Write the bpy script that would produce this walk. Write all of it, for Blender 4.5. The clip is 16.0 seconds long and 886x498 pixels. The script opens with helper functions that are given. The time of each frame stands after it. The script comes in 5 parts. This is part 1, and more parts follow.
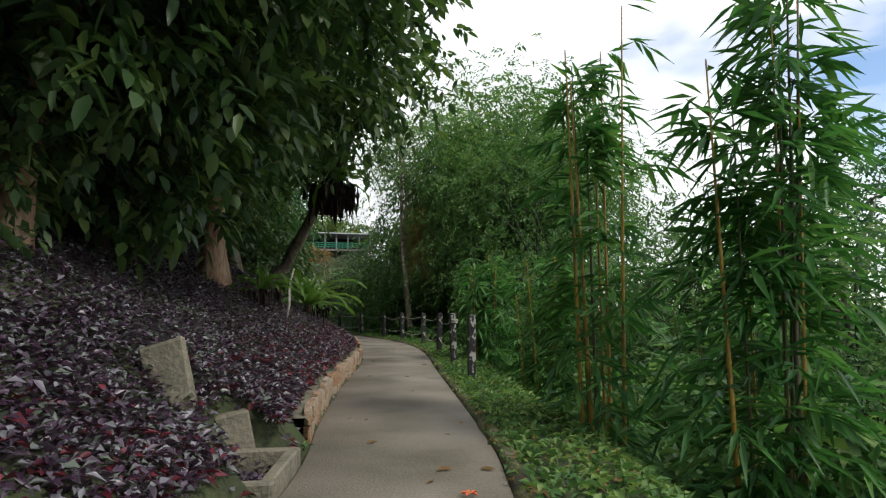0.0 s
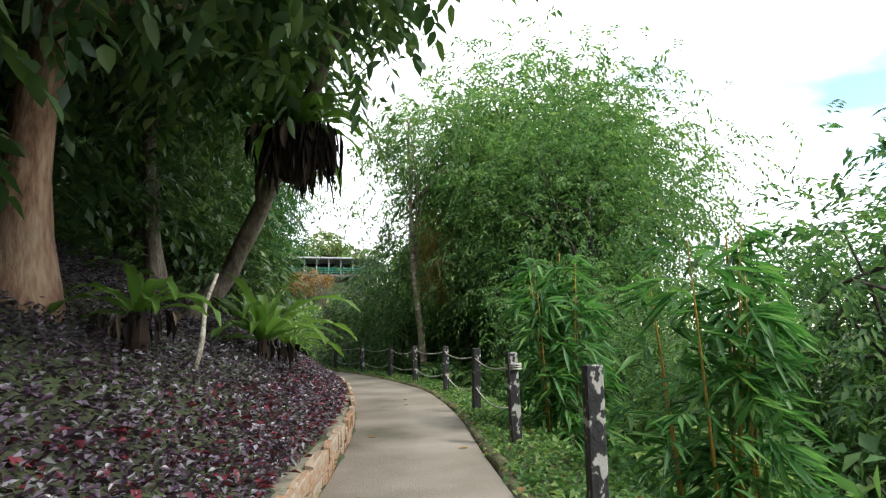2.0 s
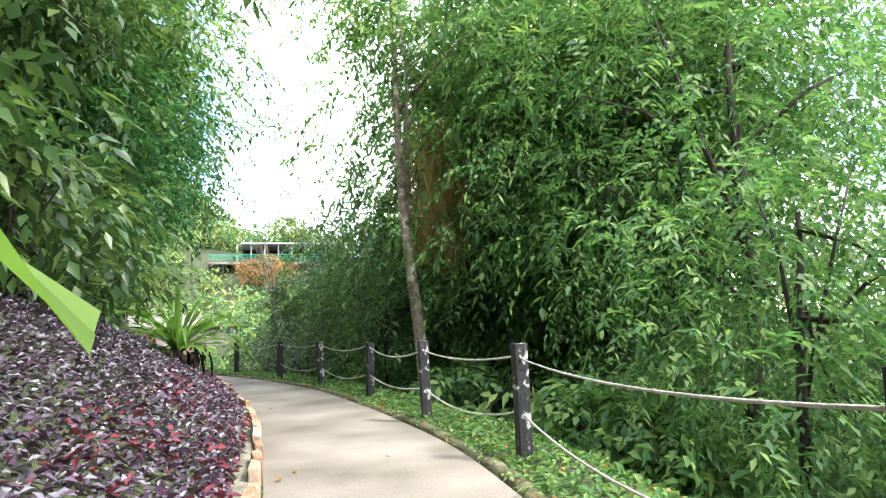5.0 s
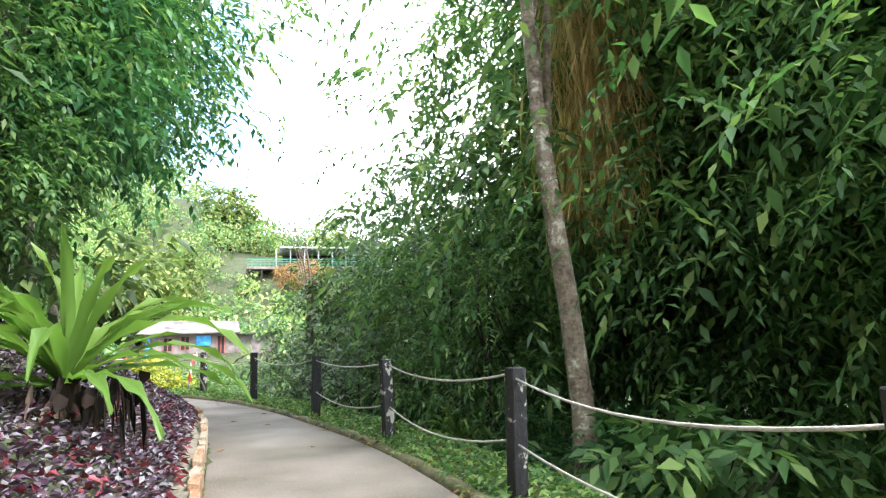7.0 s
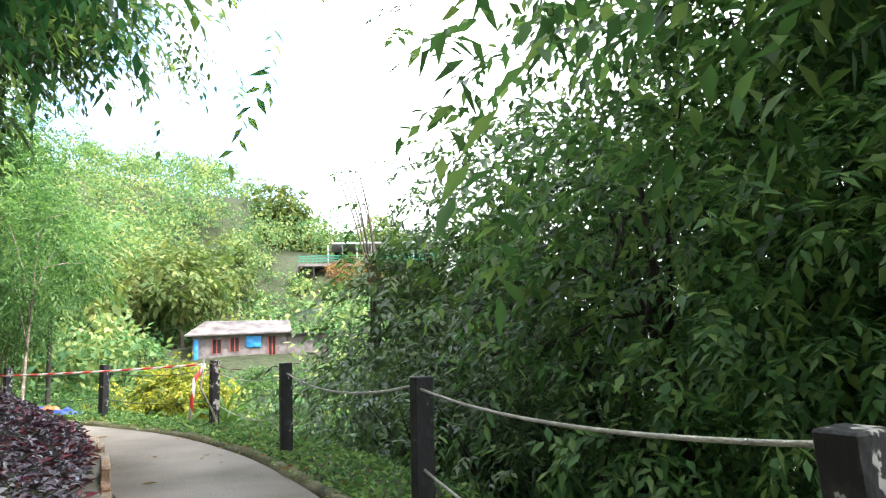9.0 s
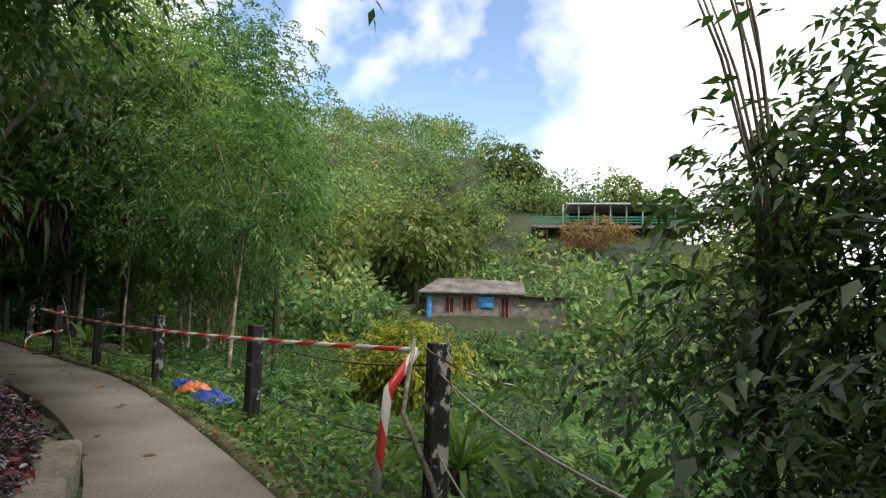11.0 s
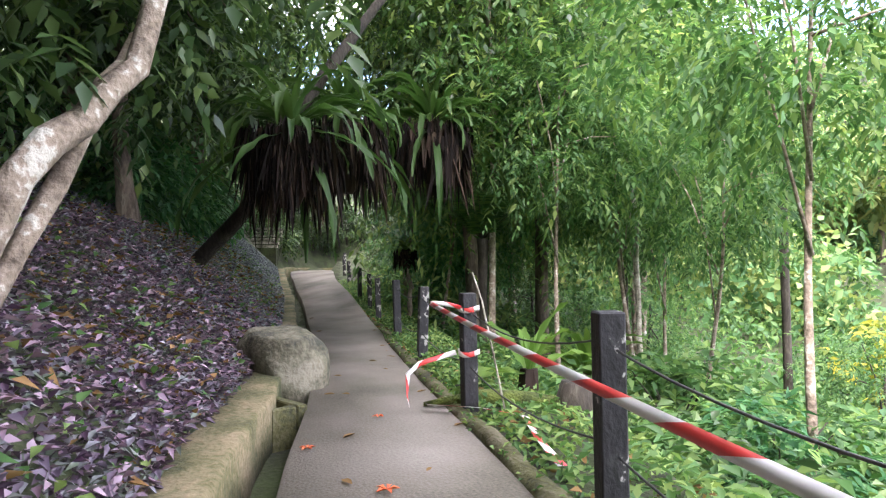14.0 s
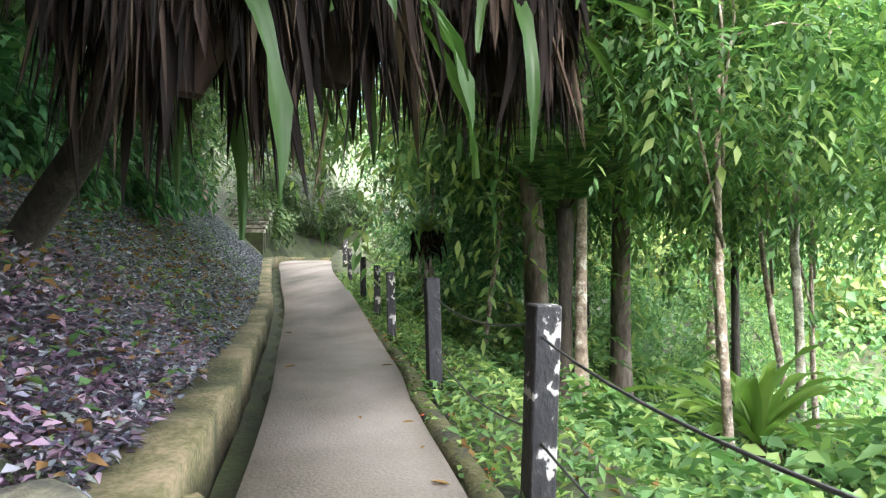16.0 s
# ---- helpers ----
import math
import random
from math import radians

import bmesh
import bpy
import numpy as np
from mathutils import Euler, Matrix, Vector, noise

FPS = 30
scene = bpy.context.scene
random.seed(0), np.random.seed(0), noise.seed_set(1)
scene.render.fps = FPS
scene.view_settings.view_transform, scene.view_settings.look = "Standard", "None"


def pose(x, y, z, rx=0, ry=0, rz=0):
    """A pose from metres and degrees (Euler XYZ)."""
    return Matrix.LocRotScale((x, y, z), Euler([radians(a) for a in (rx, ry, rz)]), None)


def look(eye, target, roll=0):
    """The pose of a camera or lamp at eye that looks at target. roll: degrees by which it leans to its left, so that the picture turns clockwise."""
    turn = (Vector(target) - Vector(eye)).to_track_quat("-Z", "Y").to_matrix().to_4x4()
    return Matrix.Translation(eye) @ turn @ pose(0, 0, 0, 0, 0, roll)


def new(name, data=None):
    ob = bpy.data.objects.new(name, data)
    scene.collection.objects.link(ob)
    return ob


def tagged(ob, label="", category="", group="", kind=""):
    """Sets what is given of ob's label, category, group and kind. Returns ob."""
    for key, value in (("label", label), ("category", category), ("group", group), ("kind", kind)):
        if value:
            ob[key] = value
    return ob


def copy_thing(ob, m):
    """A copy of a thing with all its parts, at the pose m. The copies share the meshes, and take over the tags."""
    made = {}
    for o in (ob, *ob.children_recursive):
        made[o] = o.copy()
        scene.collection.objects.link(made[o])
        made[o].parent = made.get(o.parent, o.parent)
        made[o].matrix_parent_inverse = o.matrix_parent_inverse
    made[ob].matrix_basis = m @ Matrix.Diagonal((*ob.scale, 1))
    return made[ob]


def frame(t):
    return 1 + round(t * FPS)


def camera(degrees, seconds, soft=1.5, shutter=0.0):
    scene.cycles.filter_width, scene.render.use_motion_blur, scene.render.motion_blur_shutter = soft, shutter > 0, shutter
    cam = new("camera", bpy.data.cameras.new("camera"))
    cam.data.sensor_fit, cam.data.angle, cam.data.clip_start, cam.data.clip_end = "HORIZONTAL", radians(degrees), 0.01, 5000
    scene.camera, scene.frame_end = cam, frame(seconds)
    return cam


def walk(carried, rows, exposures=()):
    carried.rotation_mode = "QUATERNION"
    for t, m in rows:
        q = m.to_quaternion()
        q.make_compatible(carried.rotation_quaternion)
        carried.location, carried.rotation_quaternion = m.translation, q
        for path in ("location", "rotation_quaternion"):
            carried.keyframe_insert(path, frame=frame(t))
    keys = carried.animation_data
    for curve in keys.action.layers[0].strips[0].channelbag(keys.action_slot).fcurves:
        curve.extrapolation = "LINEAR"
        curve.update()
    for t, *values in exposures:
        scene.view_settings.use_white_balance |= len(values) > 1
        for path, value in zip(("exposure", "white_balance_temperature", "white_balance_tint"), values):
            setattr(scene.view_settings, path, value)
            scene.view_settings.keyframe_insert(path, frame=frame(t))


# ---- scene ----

# ---------------------------------------------------------------- camera
cam = camera(71.25, 16.0, soft=1.25)
# seconds, x, y, z, yaw, pitch, roll (leaning left positive)
PATH = [
    (0.0, 1.553, -2.260, 0.952, 3.13, 5.55, -0.49),
    (0.5, 1.381, -1.068, 0.972, 4.14, 6.40, -0.66),
    (1.0, 1.179, 0.113, 0.973, 3.85, 6.63, -0.66),
    (1.5, 0.993, 1.293, 1.032, 4.46, 7.92, -0.49),
    (2.0, 0.865, 2.454, 1.055, 3.69, 7.97, -1.31),
    (2.5, 0.727, 3.600, 1.041, 2.42, 7.30, -1.93),
    (3.0, 0.652, 4.794, 1.041, 2.79, 6.97, -2.31),
    (3.5, 0.481, 5.960, 1.012, 3.79, 6.94, -1.95),
    (3.7, 0.403, 6.440, 1.017, 4.04, 6.87, -1.98),
    (5.8, -0.814, 11.684, 1.005, -0.85, 7.33, -2.74),
    (6.0, -0.903, 12.194, 1.004, -0.67, 7.67, -2.63),
    (6.5, -1.302, 13.452, 1.019, 3.48, 7.40, -1.92),
    (7.0, -1.730, 14.683, 1.008, 4.30, 7.97, -1.82),
    (7.5, -1.905, 15.969, 0.996, 4.40, 7.92, -2.48),
    (8.0, -2.205, 17.230, 1.010, 5.54, 8.32, -2.51),
    (8.2, -2.397, 17.703, 1.020, 5.93, 8.23, -2.91),
    (10.5, -5.389, 22.954, 0.976, 22.55, 6.02, 1.36),
    (11.0, -5.999, 24.226, 1.023, 29.95, 5.03, 1.61),
    (11.5, -7.000, 25.302, 1.057, 39.27, 4.08, 2.45),
    (12.0, -8.156, 26.203, 1.049, 47.90, 2.24, 1.64),
    (12.5, -9.463, 26.753, 1.002, 56.91, 1.64, 0.20),
    (13.0, -10.657, 27.197, 0.994, 59.22, 1.48, -0.49),
    (13.5, -11.768, 27.623, 0.989, 62.18, 1.88, -0.67),
    (14.0, -12.840, 27.899, 0.978, 63.33, 1.81, -0.56),
    (14.5, -13.911, 28.104, 0.935, 63.56, 1.44, -0.46),
    (15.0, -14.935, 28.435, 0.916, 63.11, 1.19, -0.89),
    (15.5, -15.894, 28.937, 0.970, 63.61, 0.92, -0.51),
    (16.0, -16.912, 29.329, 0.948, 63.82, 1.07, -0.00),
]


def carried_pose(x, y, z, yaw, pitch, roll):
    cy, sy, cp, sp = (f(radians(a)) for a in (yaw, pitch) for f in (math.cos, math.sin))
    return look((x, y, z), (x - sy * cp, y + cy * cp, z + sp), roll)


walk(cam, [(r[0], carried_pose(*r[1:])) for r in PATH],
     exposures=[(0.0, -0.65, 6350, 10), (1.0, 0.3, 6300, 10), (2.0, 0.25, 6300, 10), (3.5, 0.65, 6250, 11), (6.0, 1.75, 6100, 14), (8.0, 1.75, 6100, 15),
                (10.5, 0.25, 6500, 12), (11.5, -0.6, 6700, 14), (12.2, -0.75, 6600, 20), (12.6, 0.0, 6450, 26), (13.2, 1.35, 6250, 28), (14.0, 2.05, 6100, 26),
                (15.0, 2.6, 6100, 22), (16.0, 2.8, 6150, 20)])

# ---------------------------------------------------------------- world and sun
SUN_ELEV, SUN_ROT = radians(50), radians(116)
world = bpy.data.worlds.new("sky")
scene.world = world
world.use_nodes = True
wn, wl = world.node_tree.nodes, world.node_tree.links
wn.clear()
w_out = wn.new("ShaderNodeOutputWorld")
w_bg = wn.new("ShaderNodeBackground")
w_sky = wn.new("ShaderNodeTexSky")
w_sky.sky_type, w_sky.sun_disc = "NISHITA", False
w_sky.sun_elevation, w_sky.sun_rotation = SUN_ELEV, SUN_ROT
w_sky.air_density, w_sky.dust_density = 1.0, 0.4
w_co = wn.new("ShaderNodeTexCoord")
w_map = wn.new("ShaderNodeMapping")
w_map.inputs["Scale"].default_value = (1.0, 1.0, 2.2)
w_map.inputs["Location"].default_value = (0.35, 0.1, 0.0)
w_noise = wn.new("ShaderNodeTexNoise")
w_noise.inputs["Scale"].default_value, w_noise.inputs["Detail"].default_value = 1.6, 6
w_ramp = wn.new("ShaderNodeValToRGB")
w_ramp.color_ramp.elements[0].position, w_ramp.color_ramp.elements[1].position = 0.36, 0.46
w_mix = wn.new("ShaderNodeMix")
w_mix.data_type = "RGBA"
wl.new(w_co.outputs["Generated"], w_map.inputs["Vector"])
wl.new(w_map.outputs["Vector"], w_noise.inputs["Vector"])
wl.new(w_noise.outputs["Fac"], w_ramp.inputs["Fac"])
gap_way = Vector((-math.sin(radians(35)) * math.cos(radians(19)), math.cos(radians(35)) * math.cos(radians(19)), math.sin(radians(19))))
w_dot = wn.new("ShaderNodeVectorMath")
w_dot.operation = "DOT_PRODUCT"
w_nrm = wn.new("ShaderNodeVectorMath")
w_nrm.operation = "NORMALIZE"
wl.new(w_co.outputs["Generated"], w_nrm.inputs[0])
wl.new(w_nrm.outputs["Vector"], w_dot.inputs[0])
w_dot.inputs[1].default_value = gap_way
w_gap = wn.new("ShaderNodeMapRange")
w_gap.inputs["From Min"].default_value, w_gap.inputs["From Max"].default_value = 0.93, 0.985
w_fine = wn.new("ShaderNodeTexNoise")
w_fine.inputs["Scale"].default_value, w_fine.inputs["Detail"].default_value = 7.0, 6
wl.new(w_co.outputs["Generated"], w_fine.inputs["Vector"])
w_edge = wn.new("ShaderNodeMath")
w_edge.operation = "MULTIPLY_ADD"
wl.new(w_fine.outputs["Fac"], w_edge.inputs[0])
w_edge.inputs[1].default_value = 4.0
w_edge.inputs[2].default_value = -0.95
w_cut = wn.new("ShaderNodeMath")
w_cut.operation = "MULTIPLY"
wl.new(w_dot.outputs["Value"], w_gap.inputs["Value"])
wl.new(w_gap.outputs["Result"], w_cut.inputs[0])
wl.new(w_edge.outputs[0], w_cut.inputs[1])
w_fac = wn.new("ShaderNodeMath")
w_fac.operation, w_fac.use_clamp = "SUBTRACT", True
wl.new(w_ramp.outputs["Color"], w_fac.inputs[0])
wl.new(w_cut.outputs[0], w_fac.inputs[1])
wl.new(w_fac.outputs[0], w_mix.inputs["Factor"])
w_gain = wn.new("ShaderNodeVectorMath")
w_gain.operation = "SCALE"
w_gain.inputs["Scale"].default_value = 2.2
wl.new(w_sky.outputs["Color"], w_gain.inputs[0])
wl.new(w_gain.outputs["Vector"], w_mix.inputs["A"])
w_mix.inputs["B"].default_value = (13.5, 13.6, 13.9, 1)
wl.new(w_mix.outputs["Result"], w_bg.inputs["Color"])
w_bg.inputs["Strength"].default_value = 0.14
wl.new(w_bg.outputs["Background"], w_out.inputs["Surface"])

sun = new("sun", bpy.data.lights.new("sun", "SUN"))
sun.data.energy, sun.data.angle, sun.data.color = 3.5, radians(10), (1.0, 0.95, 0.86)
az = SUN_ROT
sun.matrix_world = look((math.sin(az) * math.cos(SUN_ELEV) * 50, math.cos(az) * math.cos(SUN_ELEV) * 50, math.sin(SUN_ELEV) * 50), (0, 0, 0))


# ---------------------------------------------------------------- materials
def material(name):
    m = bpy.data.materials.new(name)
    m.use_nodes = True
    n, l = m.node_tree.nodes, m.node_tree.links
    return m, n, l, n["Principled BSDF"]


def surface(name, stops, scale=4.0, detail=6, rough=0.85, bump=0.3, bump_scale=40.0, fine=0.35, stretch=(1, 1, 1), metal=0.0, random_shift=0.0):
    """A surface with colour at two scales and fine relief. stops: [(position, colour), ...]."""
    m, n, l, p = material(name)
    co = n.new("ShaderNodeTexCoord")
    mp = n.new("ShaderNodeMapping")
    mp.inputs["Scale"].default_value = stretch
    l.new(co.outputs["Object"], mp.inputs["Vector"])
    big = n.new("ShaderNodeTexNoise")
    big.inputs["Scale"].default_value, big.inputs["Detail"].default_value = scale, detail
    small = n.new("ShaderNodeTexNoise")
    small.inputs["Scale"].default_value, small.inputs["Detail"].default_value = bump_scale, 5
    l.new(mp.outputs["Vector"], big.inputs["Vector"])
    l.new(mp.outputs["Vector"], small.inputs["Vector"])
    add = n.new("ShaderNodeMath")
    add.operation = "MULTIPLY_ADD"
    l.new(small.outputs["Fac"], add.inputs[0])
    add.inputs[1].default_value = fine
    sub = n.new("ShaderNodeMath")
    sub.operation = "SUBTRACT"
    l.new(big.outputs["Fac"], sub.inputs[0])
    sub.inputs[1].default_value = fine * 0.5
    last = sub
    if random_shift:
        info = n.new("ShaderNodeObjectInfo")
        sh = n.new("ShaderNodeMath")
        sh.operation = "MULTIPLY_ADD"
        l.new(info.outputs["Random"], sh.inputs[0])
        sh.inputs[1].default_value = random_shift
        l.new(sub.outputs[0], sh.inputs[2])
        last = sh
    l.new(last.outputs[0], add.inputs[2])
    ramp = n.new("ShaderNodeValToRGB")
    el = ramp.color_ramp.elements
    while len(el) < len(stops):
        el.new(0.5)
    for e, (pos, col) in zip(el, stops):
        e.position, e.color = pos, (*col, 1)
    l.new(add.outputs[0], ramp.inputs["Fac"])
    l.new(ramp.outputs["Color"], p.inputs["Base Color"])
    p.inputs["Roughness"].default_value, p.inputs["Metallic"].default_value = rough, metal
    b = n.new("ShaderNodeBump")
    b.inputs["Strength"].default_value, b.inputs["Distance"].default_value = bump, 0.02
    l.new(small.outputs["Fac"], b.inputs["Height"])
    l.new(b.outputs["Normal"], p.inputs["Normal"])
    return m


def foliage(name, stops, rough=0.5, through_light=0.4, spread=0.25, sheen=0.22, patch=0.9, weight=0.5):
    """Leaves: each leaf takes its own tint, each plant a slight shift; some light passes through."""
    m, n, l, p = material(name)
    geo = n.new("ShaderNodeNewGeometry")
    info = n.new("ShaderNodeObjectInfo")
    co = n.new("ShaderNodeTexCoord")
    noise_n = n.new("ShaderNodeTexNoise")
    noise_n.inputs["Scale"].default_value = patch
    l.new(co.outputs["Object"], noise_n.inputs["Vector"])
    a = n.new("ShaderNodeMath")
    a.operation = "MULTIPLY_ADD"
    l.new(info.outputs["Random"], a.inputs[0])
    a.inputs[1].default_value = spread
    l.new(geo.outputs["Random Per Island"], a.inputs[2])
    c = n.new("ShaderNodeMath")
    c.operation = "MULTIPLY_ADD"
    l.new(noise_n.outputs["Fac"], c.inputs[0])
    c.inputs[1].default_value = weight
    l.new(a.outputs[0], c.inputs[2])
    d = n.new("ShaderNodeMath")
    d.operation = "MULTIPLY"
    l.new(c.outputs[0], d.inputs[0])
    d.inputs[1].default_value = 1 / (1 + weight + spread)
    ramp = n.new("ShaderNodeValToRGB")
    el = ramp.color_ramp.elements
    while len(el) < len(stops):
        el.new(0.5)
    for e, (pos, col) in zip(el, stops):
        e.position, e.color = pos, (*col, 1)
    l.new(d.outputs[0], ramp.inputs["Fac"])
    l.new(ramp.outputs["Color"], p.inputs["Base Color"])
    p.inputs["Roughness"].default_value = rough
    p.inputs["Specular IOR Level"].default_value = sheen
    tr = n.new("ShaderNodeBsdfTranslucent")
    bright = n.new("ShaderNodeMix")
    bright.data_type, bright.blend_type = "RGBA", "MULTIPLY"
    bright.inputs["Factor"].default_value = 1.0
    l.new(ramp.outputs["Color"], bright.inputs["A"])
    bright.inputs["B"].default_value = (1.5, 1.65, 1.05, 1)
    l.new(bright.outputs["Result"], tr.inputs["Color"])
    mix = n.new("ShaderNodeMixShader")
    mix.inputs["Fac"].default_value = through_light
    l.new(p.outputs["BSDF"], mix.inputs[1])
    l.new(tr.outputs["BSDF"], mix.inputs[2])
    l.new(mix.outputs["Shader"], n["Material Output"].inputs["Surface"])
    return m


M_CONCRETE = surface("concrete", [(0.28, (0.075, 0.068, 0.042)), (0.44, (0.155, 0.136, 0.103)), (0.56, (0.2, 0.175, 0.14)), (0.72, (0.26, 0.235, 0.195))], 0.9, 10, 0.85, 0.4, 60, 0.4)
M_SOIL = surface("soil", [(0.3, (0.018, 0.02, 0.01)), (0.5, (0.035, 0.045, 0.015)), (0.7, (0.05, 0.07, 0.022))], 2.5, 6, 0.95, 0.8, 25, 0.5)
M_KERB = surface("mossy_kerb", [(0.3, (0.03, 0.03, 0.02)), (0.5, (0.09, 0.09, 0.03)), (0.7, (0.16, 0.14, 0.09))], 3.0, 6, 0.95, 0.8, 35, 0.5)
M_STONE = surface("terracotta_stone", [(0.25, (0.10, 0.085, 0.06)), (0.42, (0.27, 0.13, 0.06)), (0.6, (0.34, 0.21, 0.12)), (0.8, (0.36, 0.31, 0.24))], 3.5, 6, 0.9, 0.6, 30, 0.5, random_shift=0.3)
M_MORTAR = surface("mortar", [(0.3, (0.09, 0.085, 0.06)), (0.6, (0.20, 0.18, 0.13))], 4, 6, 0.95, 0.7, 30, 0.5)
M_MOSSWALL = surface("mossy_concrete", [(0.3, (0.045, 0.055, 0.02)), (0.5, (0.12, 0.11, 0.045)), (0.7, (0.24, 0.19, 0.11))], 2.5, 6, 0.95, 0.7, 30, 0.5)
M_ROCK = surface("rock", [(0.3, (0.05, 0.05, 0.035)), (0.5, (0.15, 0.14, 0.09)), (0.7, (0.27, 0.25, 0.18))], 3.0, 8, 0.9, 0.9, 22, 0.6)
M_MOSS = surface("moss", [(0.3, (0.03, 0.045, 0.01)), (0.6, (0.10, 0.13, 0.02))], 8, 5, 1.0, 0.9, 60, 0.5)
M_POST = surface("peeling_black_paint", [(0.3, (0.008, 0.008, 0.009)), (0.56, (0.011, 0.011, 0.012)), (0.65, (0.03, 0.03, 0.03)), (0.67, (0.36, 0.35, 0.32))], 9, 6, 0.7, 0.5, 30, 0.4, (1, 1, 0.7), random_shift=0.12)
M_ROPE = surface("rope", [(0.3, (0.32, 0.31, 0.27)), (0.7, (0.55, 0.54, 0.48))], 20, 4, 0.9, 0.5, 120)
M_WIRE = surface("dark_wire", [(0.3, (0.02, 0.025, 0.02)), (0.7, (0.05, 0.05, 0.045))], 20, 4, 0.6, 0.2, 120)
M_BARK = surface("bark", [(0.3, (0.045, 0.035, 0.025)), (0.5, (0.12, 0.095, 0.07)), (0.7, (0.22, 0.185, 0.14))], 4, 8, 0.95, 1.0, 26, 0.6, (1, 1, 0.35))
M_BARK_ORANGE = surface("red_brown_bark", [(0.3, (0.09, 0.05, 0.03)), (0.5, (0.24, 0.14, 0.085)), (0.7, (0.36, 0.26, 0.17))], 4, 8, 0.95, 1.0, 26, 0.6, (1, 1, 0.3))
M_BARK_DARK = surface("dark_bark", [(0.3, (0.015, 0.013, 0.01)), (0.6, (0.05, 0.042, 0.03)), (0.8, (0.12, 0.11, 0.085))], 4, 8, 0.95, 1.0, 30, 0.6, (1, 1, 0.35))
M_PALE = surface("pale_lichen_bark", [(0.3, (0.09, 0.085, 0.06)), (0.5, (0.28, 0.26, 0.2)), (0.7, (0.48, 0.46, 0.38))], 7, 8, 0.9, 0.6, 40, 0.6)
M_LICHEN = surface("lichen_spotted_bark", [(0.3, (0.085, 0.066, 0.045)), (0.48, (0.2, 0.16, 0.115)), (0.6, (0.26, 0.215, 0.16)), (0.66, (0.42, 0.4, 0.33))], 6, 8, 0.95, 0.9, 28, 0.6)
M_CULM = surface("yellow_bamboo", [(0.3, (0.13, 0.11, 0.02)), (0.5, (0.36, 0.2, 0.03)), (0.7, (0.42, 0.3, 0.06))], 3, 4, 0.4, 0.1, 40, 0.3)
M_CULM_DARK = surface("dark_bamboo", [(0.3, (0.03, 0.03, 0.015)), (0.6, (0.10, 0.09, 0.04)), (0.8, (0.2, 0.13, 0.04))], 3, 4, 0.5, 0.1, 40, 0.3)
G_DARK = foliage("dark_leaf", [(0.1, (0.018, 0.038, 0.018)), (0.5, (0.049, 0.098, 0.031)), (0.9, (0.137, 0.196, 0.054))], 0.42, 0.3, sheen=0.4)
G_MID = foliage("mid_leaf", [(0.1, (0.029, 0.067, 0.026)), (0.5, (0.074, 0.161, 0.055)), (0.9, (0.215, 0.301, 0.091))], 0.5, 0.4)
G_BRIGHT = foliage("bright_leaf", [(0.1, (0.038, 0.093, 0.037)), (0.5, (0.099, 0.192, 0.066)), (0.9, (0.301, 0.358, 0.116))], 0.5, 0.45)
G_BLUE = foliage("cool_leaf", [(0.1, (0.018, 0.068, 0.027)), (0.5, (0.045, 0.135, 0.053)), (0.9, (0.120, 0.240, 0.075))], 0.4, 0.35)
G_BAMBOO = foliage("bamboo_leaf", [(0.1, (0.021, 0.070, 0.021)), (0.5, (0.056, 0.161, 0.042)), (0.9, (0.168, 0.308, 0.084))], 0.4, 0.38)
G_YELLOW = foliage("yellow_leaf", [(0.2, (0.05, 0.1, 0.02)), (0.5, (0.17, 0.2, 0.03)), (0.85, (0.42, 0.36, 0.04))], 0.5, 0.4)
G_DRY = foliage("dry_leaf", [(0.1, (0.06, 0.035, 0.015)), (0.5, (0.2, 0.115, 0.045)), (0.9, (0.36, 0.23, 0.1))], 0.85, 0.3)
# Dead fronds: near-black stops paint the shade between strips, top stop is pale brown.
G_DEAD_SHADED = foliage("shaded_dead_frond", [(0.15, (0.005, 0.004, 0.003)), (0.55, (0.013, 0.009, 0.007)), (0.7, (0.045, 0.03, 0.022)), (0.9, (0.24, 0.18, 0.13))], 0.9, 0.15)
G_PURPLE = foliage("purple_leaf", [(0.15, (0.022, 0.01, 0.02)), (0.42, (0.058, 0.03, 0.055)), (0.57, (0.115, 0.09, 0.122)), (0.66, (0.2, 0.195, 0.22)), (0.8, (0.085, 0.11, 0.075))], 0.35, 0.12, sheen=0.5)
G_PINK = foliage("pink_leaf", [(0.1, (0.09, 0.05, 0.075)), (0.5, (0.22, 0.14, 0.19)), (0.9, (0.4, 0.3, 0.36))], 0.4, 0.15, sheen=0.5)
G_RED = foliage("wine_red_leaf", [(0.1, (0.05, 0.008, 0.014)), (0.5, (0.13, 0.025, 0.035)), (0.9, (0.24, 0.06, 0.08))], 0.4, 0.2)
G_NEST = foliage("nest_fern_leaf", [(0.1, (0.037, 0.089, 0.020)), (0.5, (0.094, 0.179, 0.035)), (0.9, (0.188, 0.261, 0.059))], 0.38, 0.4)
G_NESTDARK = foliage("dark_fern_leaf", [(0.1, (0.014, 0.038, 0.012)), (0.5, (0.038, 0.085, 0.022)), (0.9, (0.11, 0.17, 0.045))], 0.4, 0.35)
G_SILVER = foliage("silver_striped_leaf", [(0.15, (0.03, 0.03, 0.045)), (0.4, (0.075, 0.075, 0.11)), (0.55, (0.15, 0.17, 0.2)), (0.7, (0.28, 0.32, 0.34)), (0.85, (0.1, 0.13, 0.1))], 0.35, 0.12, sheen=0.5)
